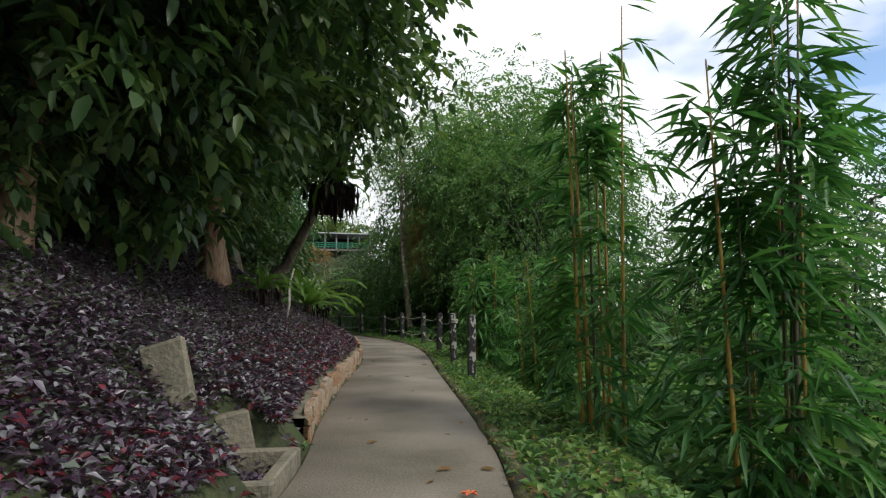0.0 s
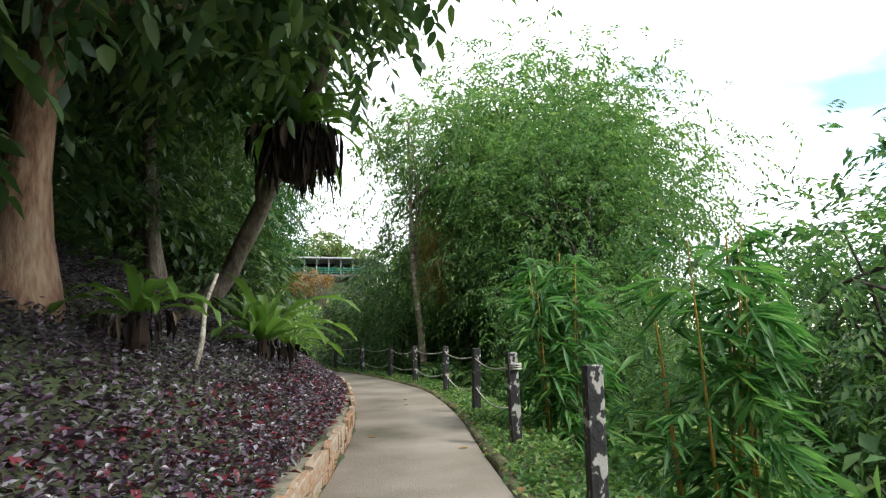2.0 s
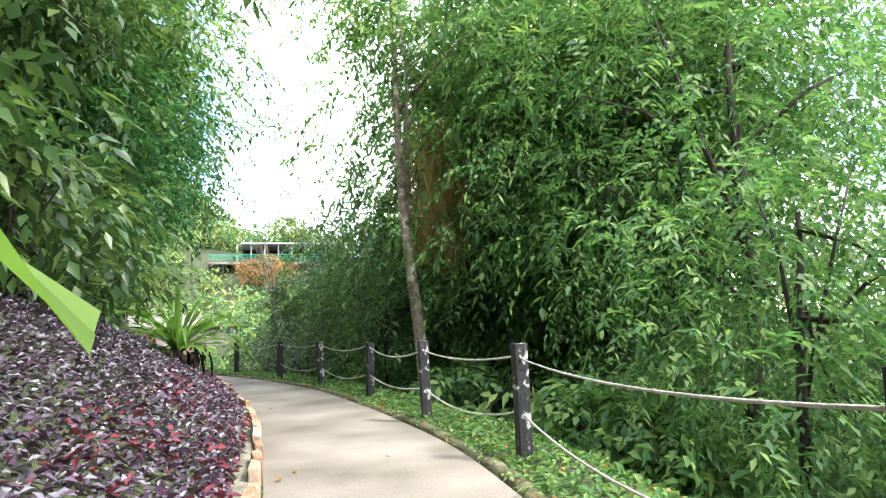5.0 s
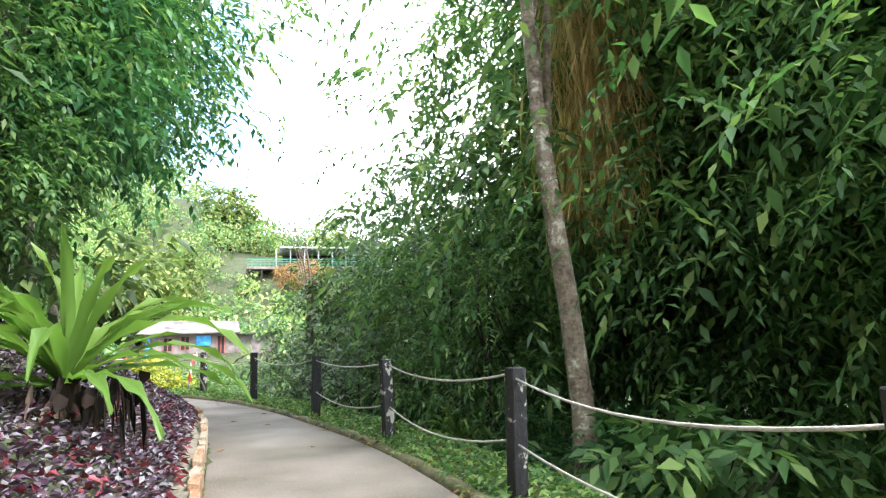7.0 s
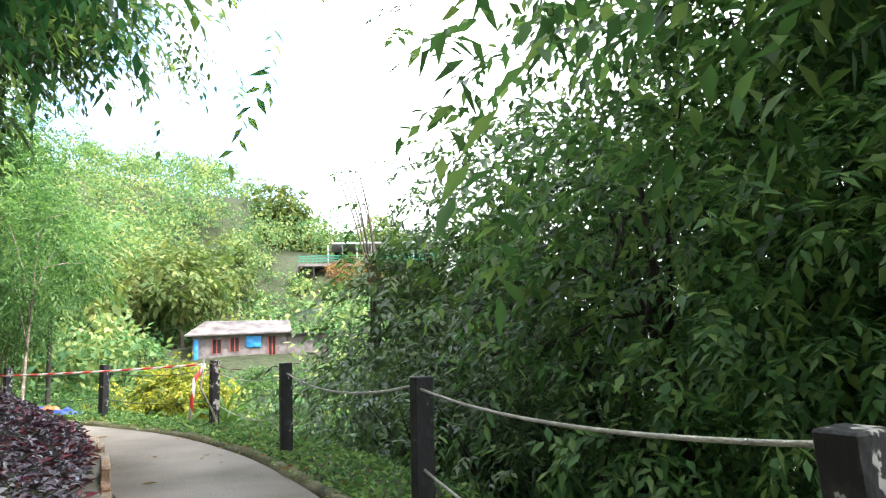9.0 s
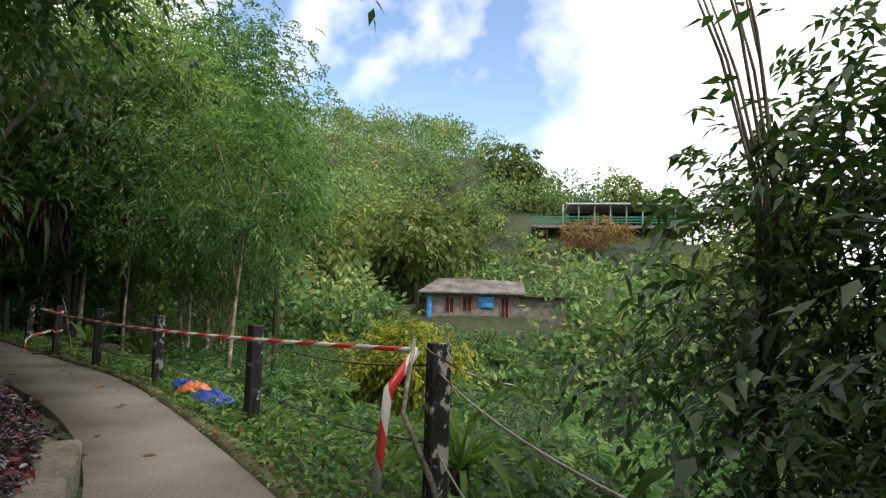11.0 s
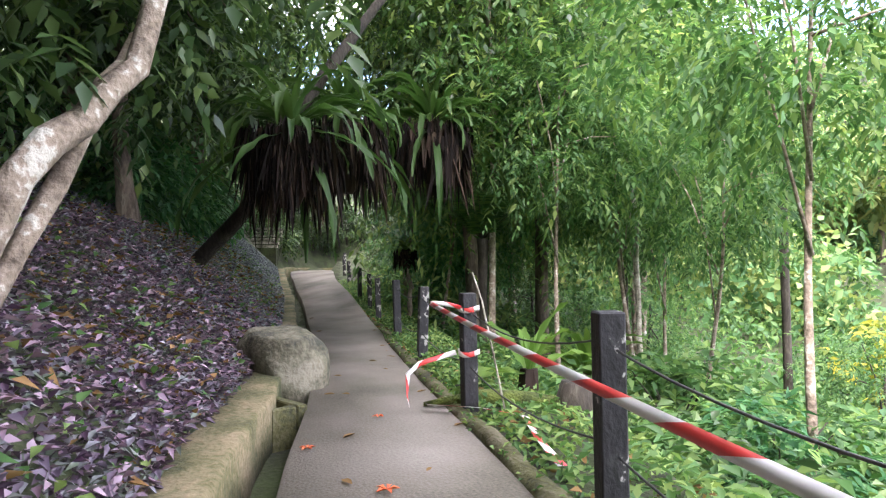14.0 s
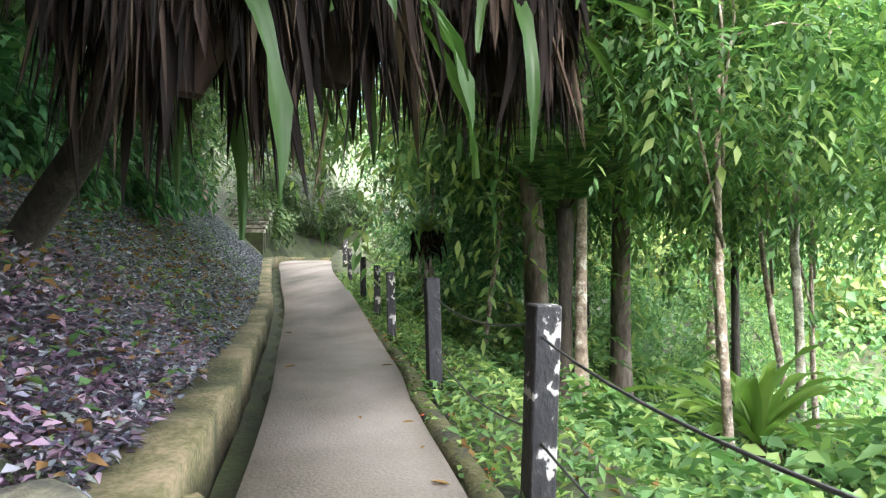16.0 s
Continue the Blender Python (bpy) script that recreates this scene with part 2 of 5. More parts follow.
G_GRASS = foliage("verge_leaf", [(0.1, (0.032, 0.082, 0.028)), (0.5, (0.091, 0.185, 0.059)), (0.9, (0.254, 0.333, 0.103))], 0.55, 0.35)
G_FAR = foliage("far_leaf", [(0.1, (0.048, 0.083, 0.026)), (0.5, (0.107, 0.154, 0.047)), (0.9, (0.255, 0.253, 0.079))], 0.7, 0.3, 0.8)
G_HILL = foliage("hill_leaf", [(0.25, (0.042, 0.105, 0.048)), (0.45, (0.1, 0.2, 0.075)), (0.58, (0.22, 0.28, 0.095)), (0.75, (0.4, 0.4, 0.15))], 0.7, 0.3, 0.1, patch=0.16, weight=2.0)


# ---------------------------------------------------------------- building helpers
def from_arrays(name, V, F, mat, parent=None, smooth=False, label=""):
    """One mesh object from vertex and face arrays (faces all of one size)."""
    me = bpy.data.meshes.new(name)
    V, F = np.asarray(V, dtype=np.float32), np.asarray(F, dtype=np.int32)
    k = F.shape[1]
    me.vertices.add(len(V))
    me.vertices.foreach_set("co", V.ravel())
    me.loops.add(F.size)
    me.loops.foreach_set("vertex_index", F.ravel())
    me.polygons.add(len(F))
    me.polygons.foreach_set("loop_start", np.arange(0, F.size, k, dtype=np.int32))
    me.polygons.foreach_set("loop_total", np.full(len(F), k, dtype=np.int32))
    if smooth:
        me.polygons.foreach_set("use_smooth", np.ones(len(F), dtype=bool))
    me.update(calc_edges=True)
    me.materials.append(mat)
    ob = new(name, me)
    if parent:
        ob.parent = parent
    if label:
        tagged(ob, label)
    return ob


def part(name, bm, mat, parent=None, label="", smooth=False):
    me = bpy.data.meshes.new(name)
    bm.normal_update()
    for f in bm.faces:
        f.smooth = smooth
    bm.to_mesh(me)
    bm.free()
    me.materials.append(mat)
    ob = new(name, me)
    if parent:
        ob.parent = parent
    if label:
        tagged(ob, label)
    return ob


def shared(name, mesh, parent, m):
    """Another object on the same mesh, under a parent."""
    ob = new(name, mesh)
    ob.parent = parent
    ob.matrix_basis = m
    return ob


def unit(a):
    return a / np.maximum(np.linalg.norm(a, axis=-1, keepdims=True), 1e-9)


def leaf_arrays(base, way, up, length, width, droop=0.12, fold=0.12, full=False):
    """Folded leaves: kite-shaped with 4 vertices, or rounder (full) with 6."""
    side = unit(np.cross(way, up))
    nrm = unit(np.cross(side, way))
    L, W = length[:, None], width[:, None]
    mid = base + way * L * 0.42
    a = mid + side * W * 0.5 + nrm * W * fold
    b = mid - side * W * 0.5 + nrm * W * fold
    tip = base + way * L + np.array([0, 0, -1.0]) * L * droop
    if full:
        low = np.array([0, 0, -1.0]) * L * droop
        m1, m2 = base + way * L * 0.28, base + way * L * 0.66 + low * 0.35
        s1, s2, up1 = side * W * 0.46, side * W * 0.4, nrm * W * fold
        V = np.stack([base, m1 + s1 + up1, m2 + s2 + up1, tip, m2 - s2 + up1, m1 - s1 + up1], 1).reshape(-1, 3)
        i = np.arange(len(base))[:, None] * 6
        return V, np.concatenate([i + np.array([[0, 1, 2]]), i + np.array([[0, 2, 3]]), i + np.array([[0, 3, 4]]), i + np.array([[0, 4, 5]])], 1).reshape(-1, 3)
    V = np.stack([base, a, tip, b], 1).reshape(-1, 3)
    i = np.arange(len(base))[:, None] * 4
    F = np.concatenate([i + np.array([[0, 1, 2]]), i + np.array([[0, 2, 3]])], 1).reshape(-1, 3)
    return V, F


def sprays(rng, origin, way, n, twig, leaf, wide, angle=55, droop=0.3, full=False):
    """Leafy twigs: n leaves along each twig, set alternately at an angle. Returns leaf arrays."""
    N = len(origin)
    up = np.tile([0.0, 0.0, 1.0], (N, 1)) + rng.normal(0, 0.35, (N, 3))
    side = unit(np.cross(way, up))
    s = np.linspace(0.15, 1.0, n)
    twig = twig * rng.uniform(0.7, 1.25, N)
    base, ways, ups, Ls, Ws = [], [], [], [], []
    for k in range(n):
        sg = (1 if k % 2 else -1) * (0.25 if k == n - 1 else 1.0)
        a = radians(angle) * rng.uniform(0.7, 1.2, N)[:, None]
        p = origin + way * (twig * s[k])[:, None] + np.array([0, 0, -1.0]) * (twig * droop * s[k] ** 2)[:, None]
        d = unit(way * np.cos(a) + side * sg * np.sin(a) + rng.normal(0, 0.18, (N, 3)) - np.array([0, 0, 0.15 + droop * s[k]]))
        base.append(p), ways.append(d), ups.append(up)
        Ls.append(leaf * rng.uniform(0.65, 1.2, N)), Ws.append(wide * rng.uniform(0.75, 1.2, N))
    return leaf_arrays(np.concatenate(base), np.concatenate(ways), unit(np.concatenate(ups)), np.concatenate(Ls), np.concatenate(Ws), full=full)


def tube(points, radii, sides=8, wobble=0.0, seed=1):
    """A tapered tube along points, closed at its ends."""
    rng = np.random.default_rng(seed)
    P = np.array(points, float)
    n = len(P)
    T = unit(np.gradient(P, axis=0))
    ref = np.array([1.0, 0.2, 0.1])
    V = []
    for i in range(n):
        u = np.cross(T[i], ref)
        u /= np.linalg.norm(u)
        v = np.cross(T[i], u)
        for k in range(sides):
            a = 2 * math.pi * k / sides
            V.append(P[i] + (u * math.cos(a) + v * math.sin(a)) * radii[i] * (1 + wobble * rng.uniform(-1, 1)))
    F = [(i * sides + k, i * sides + (k + 1) % sides, (i + 1) * sides + (k + 1) % sides, (i + 1) * sides + k) for i in range(n - 1) for k in range(sides)]
    V += [P[0], P[-1]]
    a, b = len(V) - 2, len(V) - 1
    for k in range(sides):
        F.append((a, (k + 1) % sides, k, k))
        F.append((b, (n - 1) * sides + k, (n - 1) * sides + (k + 1) % sides, (n - 1) * sides + (k + 1) % sides))
    return V, F


def tube_part(name, points, radii, mat, parent=None, sides=8, wobble=0.0, seed=1, label=""):
    V, F = tube(points, radii, sides, wobble, seed)
    bm = bmesh.new()
    vs = [bm.verts.new(v) for v in V]
    for f in F:
        q = [vs[i] for i in dict.fromkeys(f)]
        bm.faces.new(q)
    return part(name, bm, mat, parent, label, True)


def empty(name, x=0, y=0, z=0, rz=0, s=1.0):
    ob = new(name)
    ob.matrix_basis = pose(x, y, z, 0, 0, rz) @ Matrix.Diagonal((s, s, s, 1))
    return ob


def box_bm(x0, y0, z0, x1, y1, z1, bevel=0.0, jitter=0.0, seed=0):
    bm = bmesh.new()
    bmesh.ops.create_cube(bm, size=1.0)
    r = random.Random(seed)
    for v in bm.verts:
        v.co = ((x0 + x1) / 2 + v.co.x * (x1 - x0) + r.uniform(-jitter, jitter), (y0 + y1) / 2 + v.co.y * (y1 - y0) + r.uniform(-jitter, jitter),
                (z0 + z1) / 2 + v.co.z * (z1 - z0) + r.uniform(-jitter, jitter))
    if bevel:
        bmesh.ops.bevel(bm, geom=bm.edges[:], offset=bevel, segments=1, affect="EDGES")
    return bm


# ---------------------------------------------------------------- the path's two edges
RIGHT = [(2.05, -9), (1.88, -2), (1.72, 1.2), (1.6, 2.55), (1.24, 5.19), (0.84, 8.06), (0.42, 11.2), (-0.25, 14.4), (-0.95, 16.4), (-1.66, 18.07),
         (-2.75, 20.33), (-4.05, 22.35), (-5.2, 23.9), (-6.4, 25.2), (-7.9, 26.4), (-9.88, 27.45), (-11.89, 28.3), (-13.44, 28.9), (-14.84, 29.3),
         (-17.43, 29.97), (-19.16, 30.45), (-20.75, 30.9), (-22.36, 31.33), (-27.15, 32.5), (-32, 33.5), (-37, 35.2), (-40, 38), (-41, 43)]
LEFT = [(0.75, -9), (0.6, -2), (0.51, 1.06), (0.2, 3.0), (-0.12, 5.2), (-0.4, 7.68), (-0.6, 9.2), (-0.9, 10.8), (-1.6, 13.6), (-2.5, 16.2),
        (-3.5, 18.4), (-4.91, 21.4), (-6.33, 23.4), (-7.3, 24.55), (-8.26, 25.45), (-9.15, 26.12), (-10.2, 26.7), (-11.2, 27.13), (-12.3, 27.52), (-13.45, 27.84), (-14.66, 28.19),
        (-15.99, 28.58), (-17.38, 29.05), (-19.59, 29.7), (-21.54, 30.2), (-23.55, 30.65), (-28, 31.65), (-32.3, 32.45), (-38, 33.8), (-42, 37), (-43, 43)]


def smooth_line(pts, step=0.25):
    """A Catmull-Rom line through the points, at even steps."""
    P = np.array(pts, float)
    P = np.vstack([2 * P[0] - P[1], P, 2 * P[-1] - P[-2]])
    out = []
    for i in range(1, len(P) - 2):
        for t in np.linspace(0, 1, 12, endpoint=False):
            a, b, c, d = P[i - 1], P[i], P[i + 1], P[i + 2]
            out.append(0.5 * (2 * b + (c - a) * t + (2 * a - 5 * b + 4 * c - d) * t * t + (3 * b - a - 3 * c + d) * t ** 3))
    out = np.array(out)
    s = np.r_[0, np.cumsum(np.linalg.norm(np.diff(out, axis=0), axis=1))]
    q = np.arange(0, s[-1], step)
    return np.c_[np.interp(q, s, out[:, 0]), np.interp(q, s, out[:, 1])]


RIGHT = [(x, y + (0.0 if x > -10 else 0.09 if x > -22 else 0.16)) for x, y in RIGHT]
R_LINE, L_LINE = smooth_line(RIGHT), smooth_line(LEFT)


def line_distance(line, xy):
    """Distance to a line (positive on its left side) and the index of the nearest piece."""
    a, b = line[:-1], line[1:]
    best = np.full(len(xy), 1e9)
    sign = np.ones(len(xy))
    near = np.zeros(len(xy), int)
    for i in range(len(a)):
        ab = b[i] - a[i]
        t = np.clip(((xy - a[i]) @ ab) / (ab @ ab), 0, 1)
        off = xy - a[i] - t[:, None] * ab
        d = np.hypot(off[:, 0], off[:, 1])
        m = d < best
        best[m] = d[m]
        near[m] = i
        sign[m] = np.sign(ab[0] * off[m, 1] - ab[1] * off[m, 0])
    return best * np.where(sign == 0, 1, sign), near


DRAIN_FROM = 0.55   # share of the left line after which an open drain runs along it
RL2, LL2 = R_LINE[::2], L_LINE[::2]


def wavy(x, y, f, seed):
    return (np.sin(x * f + seed) * np.cos(y * f * 1.3 - seed * 1.7) + 0.5 * np.sin(x * f * 2.3 - seed + y * f * 1.9))


def rise(x):
    """How far the way has climbed at its far end."""
    u = np.clip((-24.0 - np.asarray(x, float)) / 15.0, 0, 1)
    return 0.95 * u * u * (3 - 2 * u)


def ground_height(x, y):
    """Height of the ground: a level way, a bank that rises on its left, a slope that falls into the valley on its right, hills beyond."""
    x, y = np.atleast_1d(np.asarray(x, float)), np.atleast_1d(np.asarray(y, float))
    xy = np.c_[x, y]
    dl, nl = line_distance(LL2, xy)
    dr, nr = line_distance(RL2, xy)
    dr = -dr
    share = nl / len(LL2)
    late = np.clip((share - 0.45) / 0.12, 0, 1)
    slope = 0.62 - 0.04 * late - 0.14 * late * np.clip((0.66 - share) / 0.06, 0, 1)
    left = 0.22 - 0.1 * late + slope * np.clip(dl - 0.12 - 0.36 * late, 0, 3.2) + 0.85 * np.clip(dl - 3.4, 0, 9) + 0.03 * wavy(x, y, 2.1, 1.0) * np.clip(dl - 0.4, 0, 1)
    steep = np.clip((-9.0 - x) / 1.5, 0, 1) * np.clip((x + 17.2) / 1.8, 0, 1) * late
    left = left + 0.8 * steep * np.clip(dl - 0.48, 0, 0.9) + 0.32 * np.clip((-17.5 - x) / 2, 0, 1) * late * np.clip(dl - 0.48, 0, 1.5)
    left = np.where(dl < 0.12 + 0.36 * late, np.where(late > 0.5, -0.35, 0.0), left)
    drop = np.clip(dr - 0.75, 0, None)
    right = 0.01 - 0.03 * np.clip(dr, 0, 0.75) - 7.0 * (1 - np.exp(-drop * 0.075)) - 0.15 * np.clip(drop, 0, 1) + 0.05 * wavy(x, y, 1.3, 2.0) * np.clip(drop, 0, 1)
    far = np.hypot(x + 10, y - 25)
    hill = 33 * np.exp(-(((x + 96) / 56) ** 2 + ((y - 135) / 42) ** 2)) + 15 * np.exp(-(((x + 26) / 38) ** 2 + ((y - 112) / 22) ** 2))
    hill += 5.2 * np.exp(-(((x + 29) / 20) ** 2 + ((y - 72) / 13) ** 2)) + 26 * np.exp(-(((x + 140) / 60) ** 2 + ((y - 60) / 60) ** 2))
    right = right + hill * np.clip((far - 22) / 16, 0, 1) + 2.5 * np.clip((far - 120) / 200, 0, 1)
    is_left = (dl > 0) & (y < 27 - 0.23 * x)
    cut = (x > -0.02) & (y > 0.75) & (y < 1.65)
    left = left - 0.26 * np.exp(-(((x + 0.12) / 0.3) ** 2 + ((y - 1.05) / 0.4) ** 2)) * (dl > 0.12)
    left = np.where(cut, np.minimum(left, -0.1), left)
    lift = rise(x)
    left, right = left + lift, right + lift * np.exp(-drop * 0.3)
    z = np.where(is_left, left, np.where(dr > 0, right, lift - 0.12))
    z = np.where(~is_left & (dl > 0), right, z)
    return z


def gh(x, y):
    return float(ground_height(x, y)[0])


# ---------------------------------------------------------------- ground sheet
def spaced(lo, hi, step, reach, grow=1.22):
    mid = list(np.arange(lo, hi + 1e-6, step))
    a, b, d, e = lo, hi, step, step
    left, right = [], []
    while a > -reach:
        d *= grow
        a -= d
        left.append(a)
    while b < reach:
        e *= grow
        b += e
        right.append(b)
    return np.array(left[::-1] + mid + right)


gx, gy = spaced(-34, 9, 0.22, 1500), spaced(-7, 42, 0.22, 1500)
GX, GY = np.meshgrid(gx, gy)
GZ = ground_height(GX.ravel(), GY.ravel())
gi = (np.arange(len(gy) - 1)[:, None] * len(gx) + np.arange(len(gx) - 1)[None, :]).ravel()
ground = from_arrays("ground", np.c_[GX.ravel(), GY.ravel(), GZ], np.c_[gi, gi + 1, gi + 1 + len(gx), gi + len(gx)], M_SOIL, smooth=True)
tagged(ground, "dark damp soil of a planted slope, overgrown", "ground", kind="structure")


def ribbon(name, a, b, z0, z1, mat, label, kind="structure", category="", bevel=0.0, wave=0.0):
    """A solid strip between two lines, from z0 up to z1."""
    n = min(len(a), len(b))
    ta, tb = np.linspace(0, len(a) - 1, n), np.linspace(0, len(b) - 1, n)
    A = np.c_[np.interp(ta, range(len(a)), a[:, 0]), np.interp(ta, range(len(a)), a[:, 1])]
    B = np.c_[np.interp(tb, range(len(b)), b[:, 0]), np.interp(tb, range(len(b)), b[:, 1])]
    up = rise(A[:, 0])
    wz = up + wave * np.array([noise.noise((A[i][0] * 1.7, A[i][1] * 1.7, 3.0)) for i in range(n)])
    wo = wave * np.array([noise.noise((A[i][0] * 2.3, A[i][1] * 2.3, 9.0)) for i in range(n)])
    d = unit(B - A)
    V = []
    for i in range(n):
        a0, b0 = A[i] + d[i] * wo[i], B[i]
        V += [(*a0, z0 + up[i]), (*(a0 + d[i] * 0.0), z1 + wz[i] - bevel), (*(a0 + d[i] * bevel), z1 + wz[i]), (*(b0 - d[i] * bevel), z1 + wz[i]), (*b0, z1 + wz[i] - bevel), (*b0, z0 + up[i])]
    F = []
    for i in range(n - 1):
        for k in range(6):
            F.append((i * 6 + k, i * 6 + (k + 1) % 6, (i + 1) * 6 + (k + 1) % 6, (i + 1) * 6 + k))
    V, F = np.array(V), np.array(F)[:, ::-1]
    ob = from_arrays(name, V, F, mat)
    return tagged(ob, label, category, kind=kind)


def offset(line, d):
    """The line moved d metres to its left."""
    t = unit(np.gradient(line, axis=0))
    return line + np.c_[-t[:, 1], t[:, 0]] * d


path = ribbon("path", L_LINE, R_LINE, -0.4, 0.0, M_CONCRETE, "worn grey-brown concrete footpath with fallen leaves", category="path", bevel=0.012)
kerb = ribbon("kerb", offset(R_LINE, -0.003), offset(R_LINE, -0.13), -0.4, 0.035, M_KERB, "low mossy kerb along the concrete path", category="kerb", bevel=0.03, wave=0.035)
nd = int(len(L_LINE) * 0.47)
nd2 = int(len(L_LINE) * 0.80)
WALL_FROM = 45
stone_wall = ribbon("retaining_wall", offset(L_LINE[WALL_FROM:nd + 6], 0.03), offset(L_LINE[WALL_FROM:nd + 6], 0.24), -0.3, 0.20, M_MORTAR, "low retaining wall of terracotta and grey stone slabs at the foot of a bank", category="wall", bevel=0.02, wave=0.05)
drain_kerb = ribbon("drain_kerb", offset(L_LINE[nd + 5:], 0.22), offset(L_LINE[nd + 5:], 0.54), -0.4, 0.12, M_MOSSWALL, "mossy yellowish concrete kerb beside an open drain", category="kerb", bevel=0.02, wave=0.05)
drain_floor = ribbon("drain_floor", offset(L_LINE[nd + 5:], 0.004), offset(L_LINE[nd + 5:], 0.218), -0.4, -0.24, M_SOIL, "silted floor of an open drain beside the path", category="drain")



# ---------------------------------------------------------------- plants: builders
def crown_arrays(rng, centre, radii, clumps, per, n, twig, leaf, wide, angle=55, droop=0.35, hollow=0.55, full=False):
    """Leafy twigs in clumps spread through an uneven ellipsoid."""
    u = unit(rng.normal(0, 1, (clumps, 3)))
    r = rng.uniform(hollow, 1.0, clumps)[:, None] ** 0.6
    lump = 1 + 0.22 * np.sin(u[:, :1] * 5 + 1.3) * np.cos(u[:, 1:2] * 4) + 0.12 * rng.normal(0, 1, (clumps, 1))
    c = np.array(centre) + u * r * np.array(radii) * lump
    c = np.repeat(c, per, 0)
    out = np.repeat(u, per, 0)
    size = min(radii) * 0.26
    o = c + rng.normal(0, 1, c.shape) * size * np.array([1, 1, 0.55])
    way = unit(out * 0.6 + rng.normal(0, 0.6, c.shape) + np.array([0, 0, -0.1]))
    return sprays(rng, o, way, n, twig, leaf, wide, angle, droop, full)


def limb_lines(rng, base, top, crown_c, crown_r, count):
    """Limbs from the upper trunk out into the crown."""
    lines = []
    for k in range(count):
        s = 0.45 + 0.5 * k / max(1, count - 1)
        a = np.array(base) + (np.array(top) - np.array(base)) * s
        u = unit(rng.normal(0, 1, 3) + np.array([0, 0, 0.35]))
        b = np.array(crown_c) + u * np.array(crown_r) * 0.8
        m = (a + b) / 2 + np.array([0, 0, 0.12]) * np.linalg.norm(b - a) + rng.normal(0, 0.1, 3)
        lines.append([a, m, b])
    return lines


def make_tree(name, seed, height, trunk_r, lean, crown_c, crown_r, clumps, per, n, twig, leaf, wide, leaf_mat, bark, label, category="tree", limbs=6, angle=55, droop=0.35, hollow=0.5, full=False, core=0.0):
    """A tree with its base at the origin: trunk, limbs, crown."""
    rng = np.random.default_rng(seed)
    root = empty(name)
    tagged(root, label, category)
    top = np.array([lean[0], lean[1], height])
    pts = [top * s + np.array([0.06 * math.sin(s * 7 + seed), 0.06 * math.cos(s * 5 + seed), 0]) for s in np.linspace(0, 1, 9)]
    pts = [np.array([0, 0, -0.5])] + pts
    rad = [trunk_r * 1.5, trunk_r * 1.35] + [trunk_r * (1 - 0.7 * s) for s in np.linspace(0.12, 1, 8)]
    tube_part("trunk", pts, rad, bark, root, 10, 0.08, seed)
    for k, ln in enumerate(limb_lines(rng, (0, 0, 0), top, crown_c, crown_r, limbs)):
        tube_part("limb", ln, [trunk_r * 0.4, trunk_r * 0.25, 0.012], bark, root, 5, 0.05, seed + k)
    V, F = crown_arrays(rng, crown_c, crown_r, clumps, per, n, twig, leaf, wide, angle, droop, hollow, full)
    if core:
        V2, F2 = crown_arrays(rng, crown_c, np.array(crown_r) * 0.6, int(clumps * core), per, 5, twig * 1.2, leaf * 1.3, max(wide, leaf * 0.4) * 1.3, angle, droop, 0.05, True)
        V, F = np.vstack([V, V2]), np.vstack([F, F2 + len(V)])
    from_arrays("crown", V, F, leaf_mat, root)
    return root


def put(thing, x, y, rz=0.0, s=1.0, sink=0.06, z=None, label=""):
    """A copy of a plant, standing on the ground."""
    ob = copy_thing(thing, pose(x, y, (gh(x, y) if z is None else z) - sink, 0, 0, rz) @ Matrix.Diagonal((s, s, s, 1)))
    return tagged(ob, label) if label else ob


def place_first(thing, x, y, rz=0.0, s=1.0, sink=0.06, z=None):
    thing.matrix_basis = pose(x, y, (gh(x, y) if z is None else z) - sink, 0, 0, rz) @ Matrix.Diagonal((s, s, s, 1))
    return thing


def spread(thing, spots, seed, smin=0.85, smax=1.15):
    """The thing at the first spot and copies of it at the others. Spots: x, y[, scale]."""
    r = random.Random(seed)
    for k, sp in enumerate(spots):
        s = sp[2] if len(sp) > 2 else r.uniform(smin, smax)
        rz = r.uniform(0, 360)
        if k == 0:
            place_first(thing, sp[0], sp[1], rz, s)
        else:
            put(thing, sp[0], sp[1], rz, s)


def make_bush(name, seed, r, h, clumps, per, n, twig, leaf, wide, mat, label, angle=50, droop=0.4, stems=6):
    rng = np.random.default_rng(seed)
    root = empty(name)
    tagged(root, label, "bush")
    for k in range(stems):
        a = rng.uniform(0, 6.28)
        e = np.array([math.cos(a) * r * 0.6, math.sin(a) * r * 0.6, h * rng.uniform(0.6, 0.95)])
        tube_part("stem", [(0, 0, -0.3), e * np.array([0.3, 0.3, 0.5]), e], [0.025, 0.016, 0.006], M_BARK_DARK, root, 5)
    V, F = crown_arrays(rng, (0, 0, h * 0.52), (r, r, h * 0.55), clumps, per, n, twig, leaf, wide, angle, droop, 0.15)
    from_arrays("leaves", V, F, mat, root)
    return root


